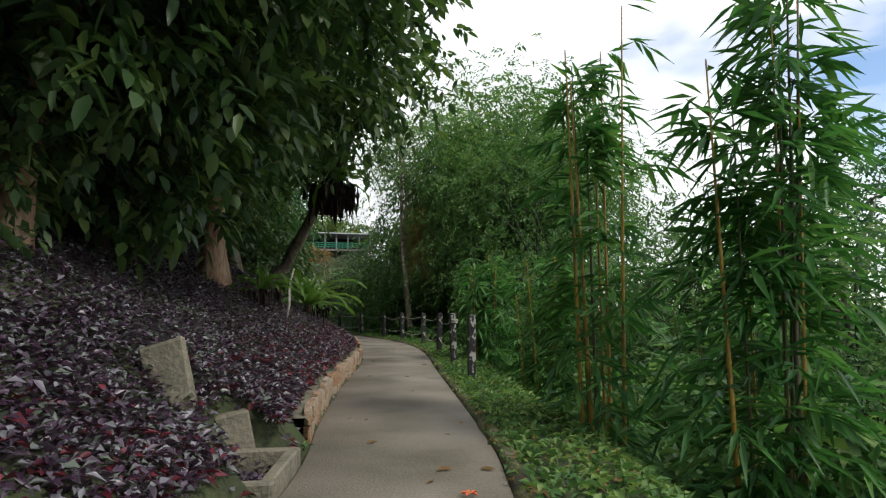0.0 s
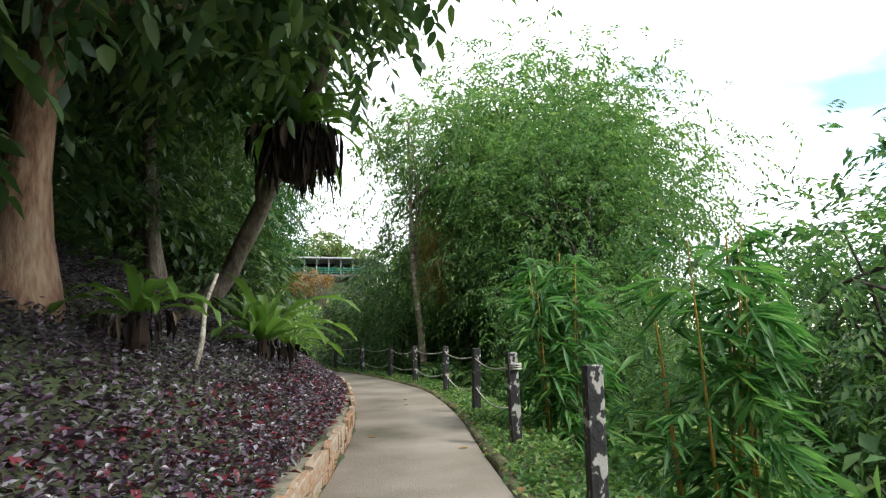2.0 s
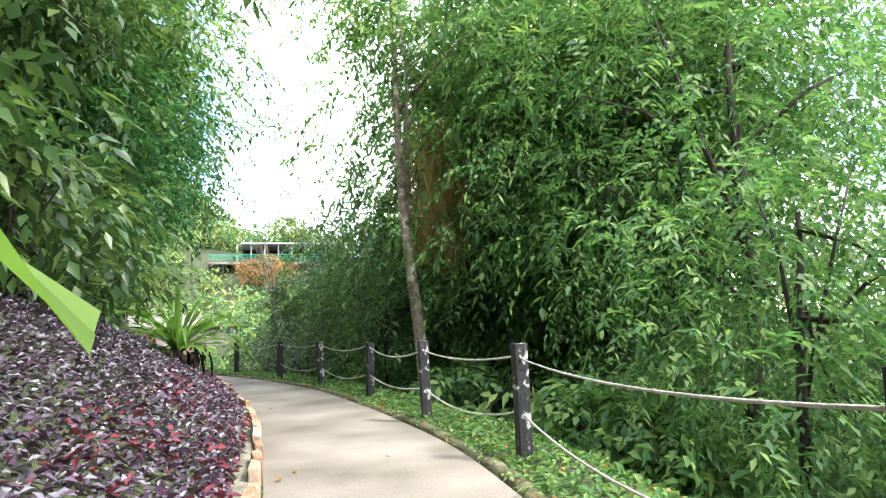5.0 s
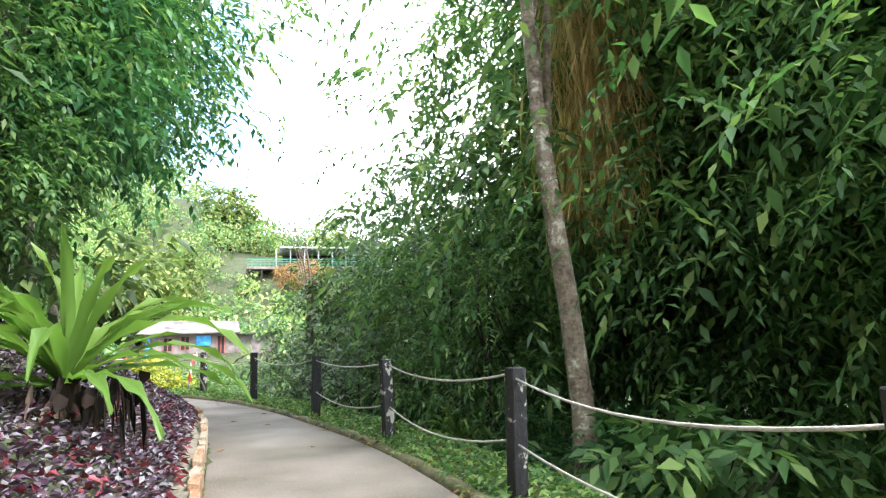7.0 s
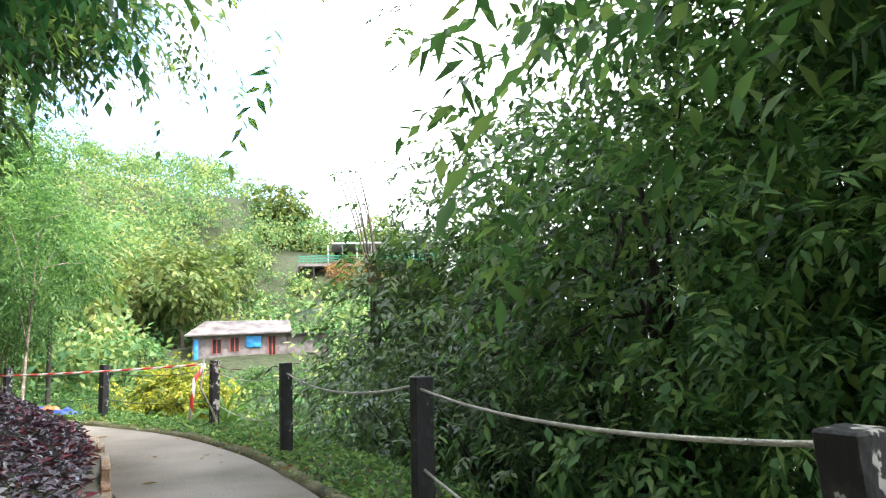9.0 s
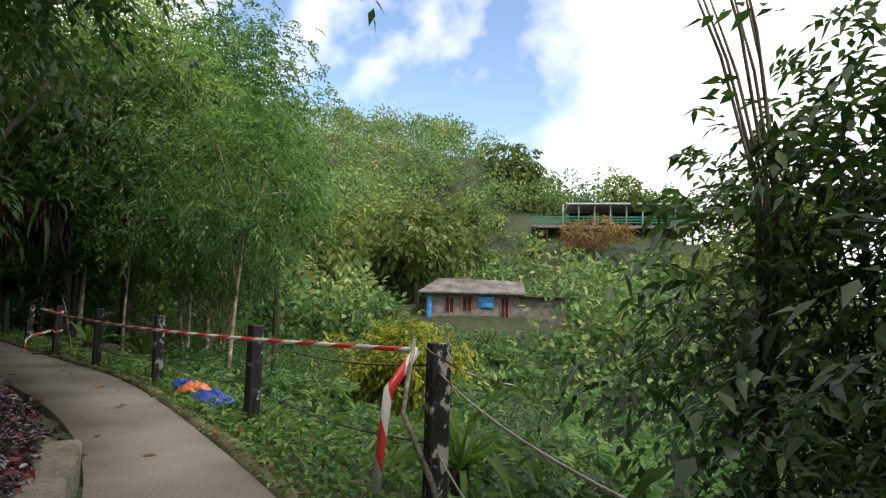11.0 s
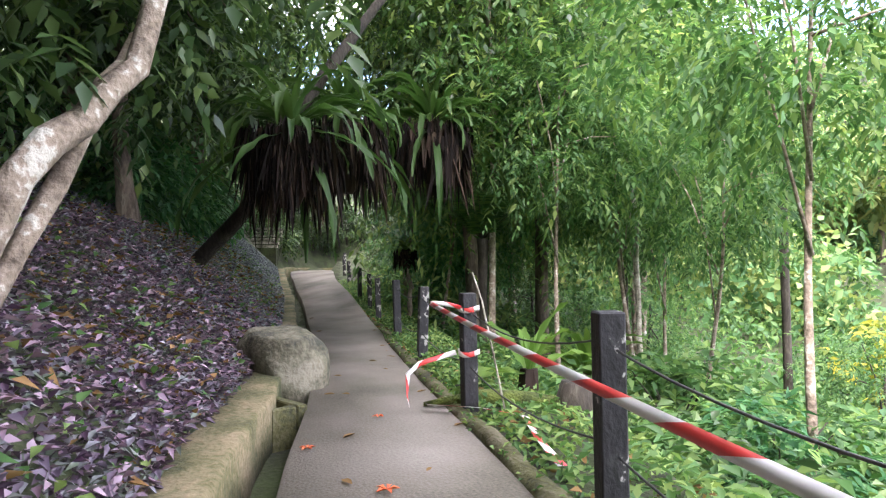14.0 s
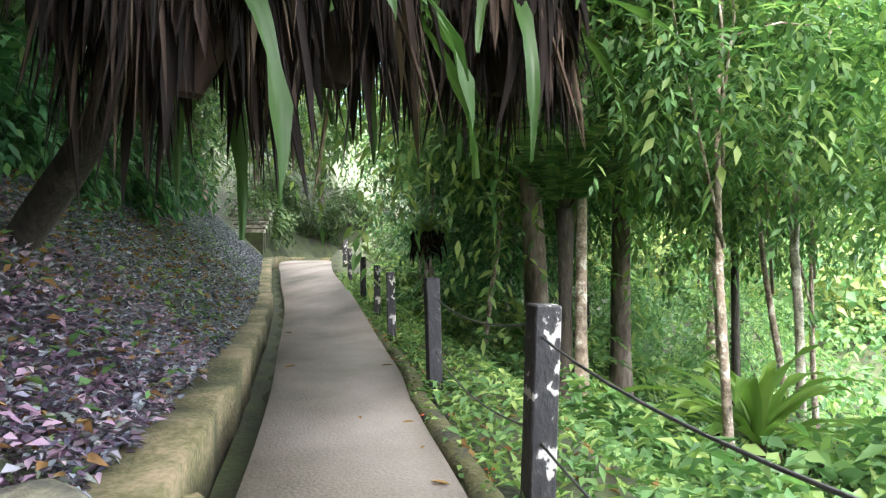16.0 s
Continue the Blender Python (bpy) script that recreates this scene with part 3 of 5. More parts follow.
def frond_mesh(length, width, arch, segs=9, wave=0.04, seed=0, curl=0.0):
    """A strap-shaped frond with a raised midrib, rising then arching over; grows along +x from the origin."""
    rng = np.random.default_rng(seed)
    V, F = [], []
    x = z = 0.0
    ang = radians(72 - 30 * rng.uniform())
    for i in range(segs + 1):
        s = i / segs
        w = width * (math.sin(math.pi * min(1, s * 0.92 + 0.06)) ** 0.6) * 0.5
        wv = wave * math.sin(i * 2.1 + seed)
        V += [(x, -w, z + wv * 0.5 + w * 0.25), (x, -w * 0.5, z + w * 0.08), (x, 0, z - 0.008), (x, w * 0.5, z + w * 0.08), (x, w, z - wv * 0.5 + w * 0.25)]
        st = length / segs
        x += math.cos(ang) * st
        z += math.sin(ang) * st
        ang -= radians(arch) / segs * (0.5 + s * 1.2)
    for i in range(segs):
        for k in range(4):
            F.append((i * 5 + k, (i + 1) * 5 + k, (i + 1) * 5 + k + 1, i * 5 + k + 1))
    return V, F


FROND_CACHE = {}


def frond_data(key, length, width, arch, mat, seed):
    if key not in FROND_CACHE:
        V, F = frond_mesh(length, width, arch, 9, 0.05, seed)
        ob = from_arrays("frond", V, F, mat, smooth=True)
        FROND_CACHE[key] = ob.data
        bpy.data.objects.remove(ob)
    return FROND_CACHE[key]


def nest_fern(x, y, z, rz, fronds, length, width, label, seed, skirt=0, skirt_len=0.8, droop=70, mat=None, hang=0):
    """A bird's-nest fern: a rosette of broad strap fronds, with a skirt of dead ones hanging below."""
    r = random.Random(seed)
    root = empty("nest_fern", x, y, z, rz)
    tagged(root, label, "fern")
    mat = mat or G_NEST
    for k in range(fronds):
        v = k % 4
        d = frond_data((round(length, 2), round(width, 2), droop, v, mat.name), length * (0.8 + 0.1 * v), width, droop + 18 * v, mat, v + 3)
        tilt = r.uniform(-14, 30) * (1 if k % 3 else 1.6)
        shared("frond", d, root, pose(0, 0, 0.05, 0, tilt, 360 * k / fronds + r.uniform(-14, 14)) @ Matrix.Diagonal((r.uniform(0.75, 1.1),) * 3 + (1,)))
    for k in range(hang):
        d = frond_data(("hang", round(length, 2), k % 3, mat.name), length * (1.15 + 0.15 * (k % 3)), width * 0.95, 45 + 20 * (k % 3), mat, k % 3 + 20)
        shared("frond", d, root, pose(0, 0, 0.02, 0, r.uniform(60, 92), 360 * k / hang + r.uniform(-20, 20)) @ Matrix.Diagonal((r.uniform(0.85, 1.15),) * 3 + (1,)))
    big = skirt > 200
    core_pts = [(0, 0, -0.75 * skirt_len), (0.03, 0, -0.45 * skirt_len), (0, 0.02, -0.1), (0, 0, 0.12)] if big else [(0, 0, -0.32), (0, 0, -0.12), (0, 0, 0.1)]
    V, F = tube(core_pts, [0.1, 0.24, 0.3, 0.1] if big else [0.05, 0.09, 0.06], 11, 0.25, seed)
    bm = bmesh.new()
    vs = [bm.verts.new(v) for v in V]
    for f in F:
        bm.faces.new([vs[i] for i in dict.fromkeys(f)])
    part("root_ball", bm, G_DEAD_SHADED, root)
    if skirt:
        rng = np.random.default_rng(seed)
        skirt *= 3
        a = rng.uniform(0, 2 * math.pi, skirt)
        drop = rng.uniform(0, 1, skirt) ** 0.8
        q = (0.12 + 0.35 * rng.uniform(0, 1, skirt) ** 0.7 * (1 - 0.35 * drop)) * length
        base = np.c_[np.cos(a) * q, np.sin(a) * q, 0.12 - drop * skirt_len * 0.45]
        way = unit(np.c_[np.cos(a) * 0.12, np.sin(a) * 0.12, -np.ones(skirt)] + rng.normal(0, 0.11, (skirt, 3)))
        up = unit(np.c_[np.cos(a), np.sin(a), 0.2 * np.ones(skirt)] + rng.normal(0, 0.5, (skirt, 3)))
        V, F = leaf_arrays(base, way, up, (0.2 + 0.75 * rng.uniform(0, 1, skirt) ** 1.6) * skirt_len * (0.72 + 0.28 * np.sin(a * 5 + seed)), 0.012 + 0.075 * rng.uniform(0, 1, skirt) ** 2.2, 0.1, 0.5, full=True)
        # Dark gaps of the skirt are put into the colour of most fronds.
        tagged(from_arrays("dead_skirt", V, F, G_DEAD_SHADED, root, label="hanging dead fronds, some pale brown, most near-black with the shade put into their colour"), kind="stuff")
    return root


def pinnate_arrays(rng, origin, way, length, pairs, leaf, wide, droop):
    """Feather-shaped fronds: pairs of leaflets along an arching rib."""
    N = len(origin)
    side = unit(np.cross(way, np.tile([0.0, 0, 1.0], (N, 1)) + rng.normal(0, 0.1, (N, 3))))
    base, ways, ups, Ls, Ws = [], [], [], [], []
    for k in range(pairs):
        s = 0.12 + 0.88 * k / (pairs - 1)
        p = origin + way * (length * s)[:, None] + np.array([0, 0, -1.0]) * (length * droop * s ** 2)[:, None]
        t = unit(way - np.array([0, 0, 1.0]) * (2 * droop * s))
        for sg in (-1, 1):
            d = unit(side * sg * 0.9 + t * 0.45 + np.array([0, 0, -0.22]))
            base.append(p), ways.append(d), ups.append(np.cross(d, t) * sg * -1 + np.array([0, 0, 0.01]))
            prof = math.sin(math.pi * min(1, 0.15 + s * 0.85)) ** 0.5
            Ls.append(np.full(N, leaf * (0.25 + prof * 0.8))), Ws.append(np.full(N, wide))
    return leaf_arrays(np.concatenate(base), np.concatenate(ways), unit(np.concatenate(ups)), np.concatenate(Ls), np.concatenate(Ws), 0.08, 0.05)


def tree_fern(x, y, z0, ztop, seed, label, r=1.5, n=16, lean=(0, 0)):
    rng = np.random.default_rng(seed)
    root = empty("tree_fern", x, y, z0)
    tagged(root, label, "tree fern")
    h = ztop - z0
    tube_part("trunk", [(lean[0] * s, lean[1] * s, h * s) for s in np.linspace(-0.1, 1, 7)], [0.1, 0.085, 0.075, 0.07, 0.075, 0.085, 0.1], M_BARK_DARK, root, 9, 0.15, seed)
    a = np.arange(n) * 2 * math.pi / n + rng.uniform(-0.2, 0.2, n)
    el = rng.uniform(0.8, 2.3, n)
    way = unit(np.c_[np.cos(a), np.sin(a), el])
    o = np.tile([lean[0], lean[1], h - 0.03], (n, 1))
    ln = rng.uniform(0.8, 1.1, n) * r
    V, F = pinnate_arrays(rng, o, way, ln, 26, 0.27, 0.055, 0.3)
    from_arrays("fronds", V, F, G_MID, root)
    for k in range(n):
        pts = [o[k] + way[k] * ln[k] * s + np.array([0, 0, -0.3 * ln[k] * s * s]) for s in (0, 0.35, 0.7, 1)]
        tube_part("rib", pts, [0.014, 0.011, 0.007, 0.003], M_CULM_DARK, root, 4)
    return root


def bamboo_clump(x, y, rz, culms, height, seed, label, culm_mats, spread_r=0.3, leafy=26, leaf=0.3, lean=0.12, low=0.25, bare=0.0):
    """Upright bamboo culms with nodes and fans of long leaves."""
    rng = np.random.default_rng(seed)
    root = empty("bamboo_clump", x, y, gh(x, y) - 0.05, rz)
    tagged(root, label, "bamboo")
    O, W = [], []
    for c in range(culms):
        a, q = rng.uniform(0, 6.28), rng.uniform(0.05, 1) ** 0.5 * spread_r
        b = np.array([math.cos(a) * q, math.sin(a) * q, -0.2])
        h = height * rng.uniform(0.72, 1.0)
        tip = b + np.array([math.cos(a) * lean * h * rng.uniform(0.1, 1), math.sin(a) * lean * h * rng.uniform(0.1, 1), h])
        k = int(h / 0.28)
        pts, rad = [], []
        r0 = rng.uniform(0.013, 0.022)
        for i in range(k):
            s = i / (k - 1)
            p = b + (tip - b) * s + np.array([math.cos(a), math.sin(a), 0]) * 0.1 * s * s * h * lean
            rr = r0 * (1 - 0.75 * s)
            pts += [p, p + (tip - b) / k * 0.10]
            rad += [rr * 1.22, rr]
        tube_part("culm", pts, rad, culm_mats[c % len(culm_mats)], root, 7)
        for i in range(int(leafy)):
            s = low + (1 - low) * rng.uniform() ** 0.85
            if bare and rng.uniform() < bare and s > 0.45:
                continue
            p = b + (tip - b) * s
            w = unit(np.append(rng.normal(0, 1, 2), rng.uniform(-0.1, 0.8)))
            O.append(p + w * rng.uniform(0.05, 0.45) * (1.15 - s)), W.append(w)
    O, W = np.array(O), np.array(W)
    V, F = sprays(rng, O, W, 6, leaf * 0.6, leaf, leaf * 0.155, 48, 0.5)
    from_arrays("leaves", V, F, G_BAMBOO, root)
    return root


# ---------------------------------------------------------------- fence of black posts, ropes and tape
POSTS = [(1.66, 3.5), (1.46, 6.1), (1.13, 8.6), (0.71, 11.2), (0.1, 14.3), (-0.7, 16.3), (-1.62, 18.66), (-2.78, 20.85), (-4.06, 22.75), (-5.72, 24.88),
         (-7.55, 26.9), (-9.9, 27.93), (-12.42, 28.86), (-14.6, 29.46), (-16.58, 29.97), (-18.78, 30.62), (-20.95, 31.25), (-23.75, 32.02),
         (-26.1, 32.7), (-28.4, 33.25), (-30.8, 33.75), (-33.0, 34.3), (-35.2, 35.0)]
post_root = None
post_bm = box_bm(-0.05, -0.05, -0.4, 0.05, 0.05, 0.86, 0.006)
for v in post_bm.verts:
    v.co.x += 0.004 * math.sin(v.co.z * 5)
bmesh.ops.subdivide_edges(post_bm, edges=[e for e in post_bm.edges if abs(e.verts[0].co.z - e.verts[1].co.z) > 0.5], cuts=5)
post_rng = random.Random(5)
for k, (px, py) in enumerate(POSTS):
    if k == 0:
        continue
    t = np.array(POSTS[min(k + 1, len(POSTS) - 1)]) - np.array(POSTS[max(k - 1, 0)])
    ang = math.degrees(math.atan2(t[1], t[0])) + post_rng.uniform(-8, 8)
    m = pose(px, py, rise(px) - (0.0 if k < 6 else 0.05) + post_rng.uniform(-0.02, 0.02), post_rng.uniform(-1.6, 1.6), post_rng.uniform(-1.6, 1.6), ang)
    if post_root is None:
        post_root = part("fence_post", post_bm, M_POST)
        post_root.matrix_basis = m
        tagged(post_root, "square black-painted fence post with peeling white patches", "fence post", "posts along the path")
    else:
        copy_thing(post_root, m)


def sag_line(a, b, sag, n=12):
    a, b = np.array(a, float), np.array(b, float)
    return [a + (b - a) * s + np.array([0, 0, -4 * sag * s * (1 - s)]) for s in np.linspace(0, 1, n)]


rope_rng = random.Random(9)
for k in range(2, 9):
    for level, sag in ((0.76, 0.10), (0.36, 0.13)):
        a, b = POSTS[k], POSTS[k + 1]
        if k == 8 and level < 0.5:
            continue
        ob = tube_part("rope", sag_line((*a, level), (*b, level - 0.02), sag * rope_rng.uniform(0.6, 1.2)), [0.0075] * 12, M_ROPE, None, 6)
        tagged(ob, "thin off-white rope sagging between black fence posts", "rope", "ropes of the fence")
for k in (9, 10, 11, 12, 13, 14, 15):
    for level in (0.72, 0.34):
        ob = tube_part("wire", sag_line((*POSTS[k], level), (*POSTS[k + 1], level - 0.03), 0.06 + 0.05 * rope_rng.random()), [0.005] * 12, M_ROPE if k == 9 else M_WIRE, None, 5)
        tagged(ob, "thin cord strung between black fence posts", "cord", "cords of the fence")
bm = bmesh.new()
for turn in range(3):
    ring = [(0.075 * math.cos(i * math.pi / 4), 0.075 * math.sin(i * math.pi / 4), 0.72 + turn * 0.022) for i in range(9)]
    V, F = tube(ring, [0.009] * 9, 5)
    vs = [bm.verts.new(v) for v in V]
    for f in F:
        bm.faces.new([vs[i] for i in dict.fromkeys(f)])
knot = part("rope_binding", bm, M_ROPE, None, "", True)
knot.matrix_basis = pose(*POSTS[2], 0.0)
tagged(knot, "off-white rope wound around the top of a post", "rope")


def tape_material():
    m, n, l, p = material("barrier_tape")
    uv = n.new("ShaderNodeUVMap")
    sep = n.new("ShaderNodeSeparateXYZ")
    l.new(uv.outputs["UV"], sep.inputs["Vector"])
    a = n.new("ShaderNodeMath")
    a.operation = "MULTIPLY_ADD"
    l.new(sep.outputs["Y"], a.inputs[0])
    a.inputs[1].default_value = 0.25
    l.new(sep.outputs["X"], a.inputs[2])
    f = n.new("ShaderNodeMath")
    f.operation = "FRACT"
    l.new(a.outputs[0], f.inputs[0])
    g = n.new("ShaderNodeMath")
    g.operation = "GREATER_THAN"
    l.new(f.outputs[0], g.inputs[0])
    g.inputs[1].default_value = 0.5
    mx = n.new("ShaderNodeMix")
    mx.data_type = "RGBA"
    l.new(g.outputs[0], mx.inputs["Factor"])
    mx.inputs["A"].default_value, mx.inputs["B"].default_value = (0.72, 0.7, 0.68, 1), (0.62, 0.05, 0.045, 1)
    l.new(mx.outputs["Result"], p.inputs["Base Color"])
    p.inputs["Roughness"].default_value = 0.35
    return m


M_TAPE = tape_material()


def tape(points, width, twist, label, period=0.42):
    """A plastic strip along points, slightly twisted, with stripes along its length."""
    P = np.array(points, float)
    s = np.r_[0, np.cumsum(np.linalg.norm(np.diff(P, axis=0), axis=1))]
    T = unit(np.gradient(P, axis=0))
    V, F, UV = [], [], []
    for i in range(len(P)):
        a = twist[0] + (twist[1] - twist[0]) * i / (len(P) - 1) + 0.15 * math.sin(i * 1.7)
        side = np.cross(T[i], [0, 0, 1.0])
        side = side / np.linalg.norm(side) if np.linalg.norm(side) > 1e-3 else np.array([1.0, 0, 0])
        up = np.cross(side, T[i])
        d = up * math.cos(a) + side * math.sin(a)
        nrm = np.cross(d, T[i]) * 0.0015
        V += [P[i] - d * width / 2, P[i] + nrm, P[i] + d * width / 2]
        UV += [(s[i] / period, 0), (s[i] / period, 0.5), (s[i] / period, 1)]
    for i in range(len(P) - 1):
        for k in range(2):
            F.append((i * 3 + k, (i + 1) * 3 + k, (i + 1) * 3 + k + 1, i * 3 + k + 1))
    ob = from_arrays("barrier_tape", V, F, M_TAPE, smooth=True)
    lay = ob.data.uv_layers.new(name="UVMap")
    for poly in ob.data.polygons:
        for li in poly.loop_indices:
            lay.data[li].uv = UV[ob.data.loops[li].vertex_index]
    sol = ob.modifiers.new("thickness", "SOLIDIFY")
    sol.thickness = 0.0006
    return tagged(ob, label, "tape")


E_P, I_P = POSTS[10], POSTS[14]
A_END = (E_P[0] - 0.16, E_P[1] + 0.06, 0.78)
B_END = (-16.54, 29.66, 0.75)
tape(sag_line(A_END, B_END, 0.08, 60), 0.028, (0.2, 0.5), "red and white barrier tape strung along the fence")
tape(sag_line(B_END, (I_P[0] + 0.02, I_P[1] - 0.07, 0.71), -0.01, 6), 0.03, (0.2, 0.5), "red and white tape tied to a fence post")
for lv in (0.70, 0.40):
    ring = [(I_P[0] + 0.076 * math.cos(a), I_P[1] + 0.076 * math.sin(a), lv + 0.01 * math.sin(a * 2)) for a in np.linspace(0, 2 * math.pi, 13)]
    tape(ring, 0.035, (0, 0), "red and white tape wound around a post", 0.3)
tape([(I_P[0] - 0.06, I_P[1] - 0.07, 0.40), (-16.72, 29.66, 0.33), (-16.74, 29.58, 0.26), (-16.73, 29.57, 0.12), (-16.72, 29.58, 0.04)], 0.036, (0.3, 1.0), "torn end of barrier tape hanging beside the path", 0.3)
tape([(-16.7, 29.7, 0.05), (-16.4, 29.95, 0.06), (-16.1, 30.1, 0.05), (-15.6, 29.85, 0.06), (-15.2, 29.7, 0.05)], 0.05, (1.2, 1.5), "barrier tape lying on the grass", 0.35)
tape([A_END, (E_P[0] - 0.16, E_P[1] - 0.19, 0.6), (E_P[0] - 0.19, E_P[1] - 0.19, 0.35), (E_P[0] - 0.21, E_P[1] - 0.2, 0.12)], 0.055, (0.1, 0.5), "loose end of barrier tape hanging from a stick", 0.35)
tape(sag_line((E_P[0] - 0.02, E_P[1] - 0.07, 0.8), (E_P[0] + 0.6, E_P[1] - 0.45, 0.72), 0.03, 9), 0.04, (0.8, 1.4), "end of barrier tape tied past a post", 0.35)
st = tube_part("stick", [(A_END[0] - 0.02, A_END[1], 0.84), (E_P[0] - 0.1, E_P[1] - 0.15, 0.5), (E_P[0] + 0.05, E_P[1] - 0.12, 0.2), (E_P[0] + 0.12, E_P[1] - 0.1, -0.02)], [0.012, 0.014, 0.015, 0.014], M_PALE, None, 6)
tagged(st, "thin pale stick leaning against a fence post", "stick")
st = tube_part("stick", [(-16.68, 30.06, 0.95), (-16.55, 30.06, 0.75), (-16.4, 30.08, 0.3), (-16.3, 30.1, -0.05)], [0.005, 0.006, 0.007, 0.007], M_PALE, None, 6)
tagged(st, "thin dry stick propped against a taped post", "stick")
st = tube_part("stick", [(-1.40, 7.57, 1.62), (-1.42, 7.40, 1.35), (-1.38, 7.28, 1.05), (-1.40, 7.15, 0.7)], [0.014, 0.018, 0.022, 0.024], M_PALE, None, 7)
tagged(st, "pale bare stick standing in purple ground cover", "stick")


# ---------------------------------------------------------------- ground cover
def scatter_on(line, s0, s1, d0, d1, count, seed, power=1.0):
    """Random places beside a line: along it from share s0 to s1, d0 to d1 metres to its left."""
    rng = np.random.default_rng(seed)
    i = rng.uniform(s0 * (len(line) - 2), s1 * (len(line) - 2), count)
    k = i.astype(int)
    p = line[k] + (line[k + 1] - line[k]) * (i - k)[:, None]
    t = unit(line[k + 1] - line[k])
    d = d0 + (d1 - d0) * rng.uniform(0, 1, count) ** power
    return p + np.c_[-t[:, 1], t[:, 0]] * d[:, None], rng


def carpet(name, line, s0, s1, d0, d1, count, leaf, wide, mat, seed, label, lift=0.07, up=0.5, power=1.0, mask=None):
    xy, rng = scatter_on(line, s0, s1, d0, d1, count, seed, power)
    if mask is not None:
        xy = xy[mask(xy, rng)]
    n = len(xy)
    z = ground_height(xy[:, 0], xy[:, 1]) + rng.uniform(0.0, 1.0, n) ** 1.5 * lift
    a = rng.uniform(0, 2 * math.pi, n)
    way = unit(np.c_[np.cos(a), np.sin(a), rng.normal(up, 0.45, n)])
    V, F = leaf_arrays(np.c_[xy, z], way, unit(np.c_[rng.normal(0, 0.5, (n, 2)), np.ones(n)]), leaf * rng.uniform(0.6, 1.25, n), wide * rng.uniform(0.75, 1.2, n), 0.3, 0.16)
    ob = from_arrays(name, V, F, mat)
    return tagged(ob, label, "ground cover", kind="stuff")


carpet("purple_ground_cover", L_LINE, 0.03, 0.50, 0.14, 3.6, 150000, 0.058, 0.027, G_PURPLE, 1, "dense purple and silver trailing leaves covering the bank", 0.11, 0.35, 1.15)
carpet("red_ground_cover", L_LINE, 0.05, 0.50, 0.10, 0.8, 5200, 0.085, 0.036, G_RED, 2, "wine-red leaves along the wall's top", 0.10, 0.3, 1.6)
carpet("purple_ground_cover", L_LINE, 0.49, 0.64, 0.42, 3.6, 62000, 0.066, 0.03, G_PURPLE, 3, "dense purple and silver trailing leaves on a shaded bank", 0.11, 0.35, 1.15)
carpet("silver_ground_cover", L_LINE, 0.62, 0.84, 0.46, 3.6, 66000, 0.066, 0.03, G_SILVER, 16, "blue-silver striped trailing leaves on a shaded bank", 0.11, 0.35, 1.15)
carpet("pink_ground_cover", L_LINE, 0.49, 0.66, 0.45, 2.6, 15000, 0.075, 0.032, G_PINK, 17, "pinkish purple leaves on the shaded bank", 0.13, 0.35, 1.1)
carpet("purple_ground_cover", L_LINE, 35 / len(L_LINE), 49 / len(L_LINE), 0.1, 1.3, 9000, 0.06, 0.028, G_PURPLE, 18, "purple trailing leaves around a broken slab", 0.13, 0.35)
carpet("leaf_litter", L_LINE, 0.5, 0.74, 0.5, 2.6, 4200, 0.10, 0.045, G_DRY, 4, "brown fallen leaves between the ground cover", 0.12, 0.25)
carpet("bank_seedlings", L_LINE, 0.55, 0.78, 0.5, 2.8, 3200, 0.10, 0.045, G_GRASS, 5, "small green seedlings among purple leaves", 0.14, 0.5)
carpet("verge_grass", R_LINE, 0.02, 0.55, -1.6, -0.09, 42000, 0.09, 0.034, G_GRASS, 6, "bright low grass and herbs on the path's verge", 0.06, 0.75, 1.2)
carpet("verge_grass", R_LINE, 0.52, 0.82, -2.2, -0.12, 30000, 0.095, 0.034, G_GRASS, 7, "low green herbs and grass beside a fence", 0.08, 0.7, 1.2)
carpet("kerb_weeds", R_LINE, 0.02, 0.8, -0.2, 0.03, 3800, 0.055, 0.025, G_GRASS, 8, "tiny weeds and moss along the kerb", 0.05, 0.6)
carpet("verge_litter", R_LINE, 0.05, 0.8, -1.2, 0.02, 2600, 0.08, 0.04, G_DRY, 9, "dry leaves fallen on the verge", 0.05, 0.1)
carpet("slope_herbs", R_LINE, 0.03, 0.82, -8.5, -1.3, 44000, 0.19, 0.07, G_MID, 10, "waist-high herbs and creepers on the valley slope", 0.45, 0.35)
carpet("slope_herbs", R_LINE, 0.47, 0.66, -15, -1.8, 26000, 0.19, 0.07, G_DARK, 14, "tall herbs and creepers below the bend of the path", 0.6, 0.35)
carpet("slope_herbs", R_LINE, 0.62, 0.84, -10, -1.5, 19000, 0.17, 0.06, G_BRIGHT, 15, "bright green undergrowth in an open wood", 0.55, 0.4)
carpet("bank_herbs", L_LINE, 0.02, 0.82, 2.7, 7.5, 30000, 0.2, 0.085, G_DARK, 11, "dark undergrowth on the upper bank", 0.4, 0.4)
carpet("gutter_weeds", L_LINE, 0.02, 0.5, -0.03, 0.05, 1400, 0.05, 0.022, G_GRASS, 12, "weeds in the joint between wall and path", 0.05, 0.7)


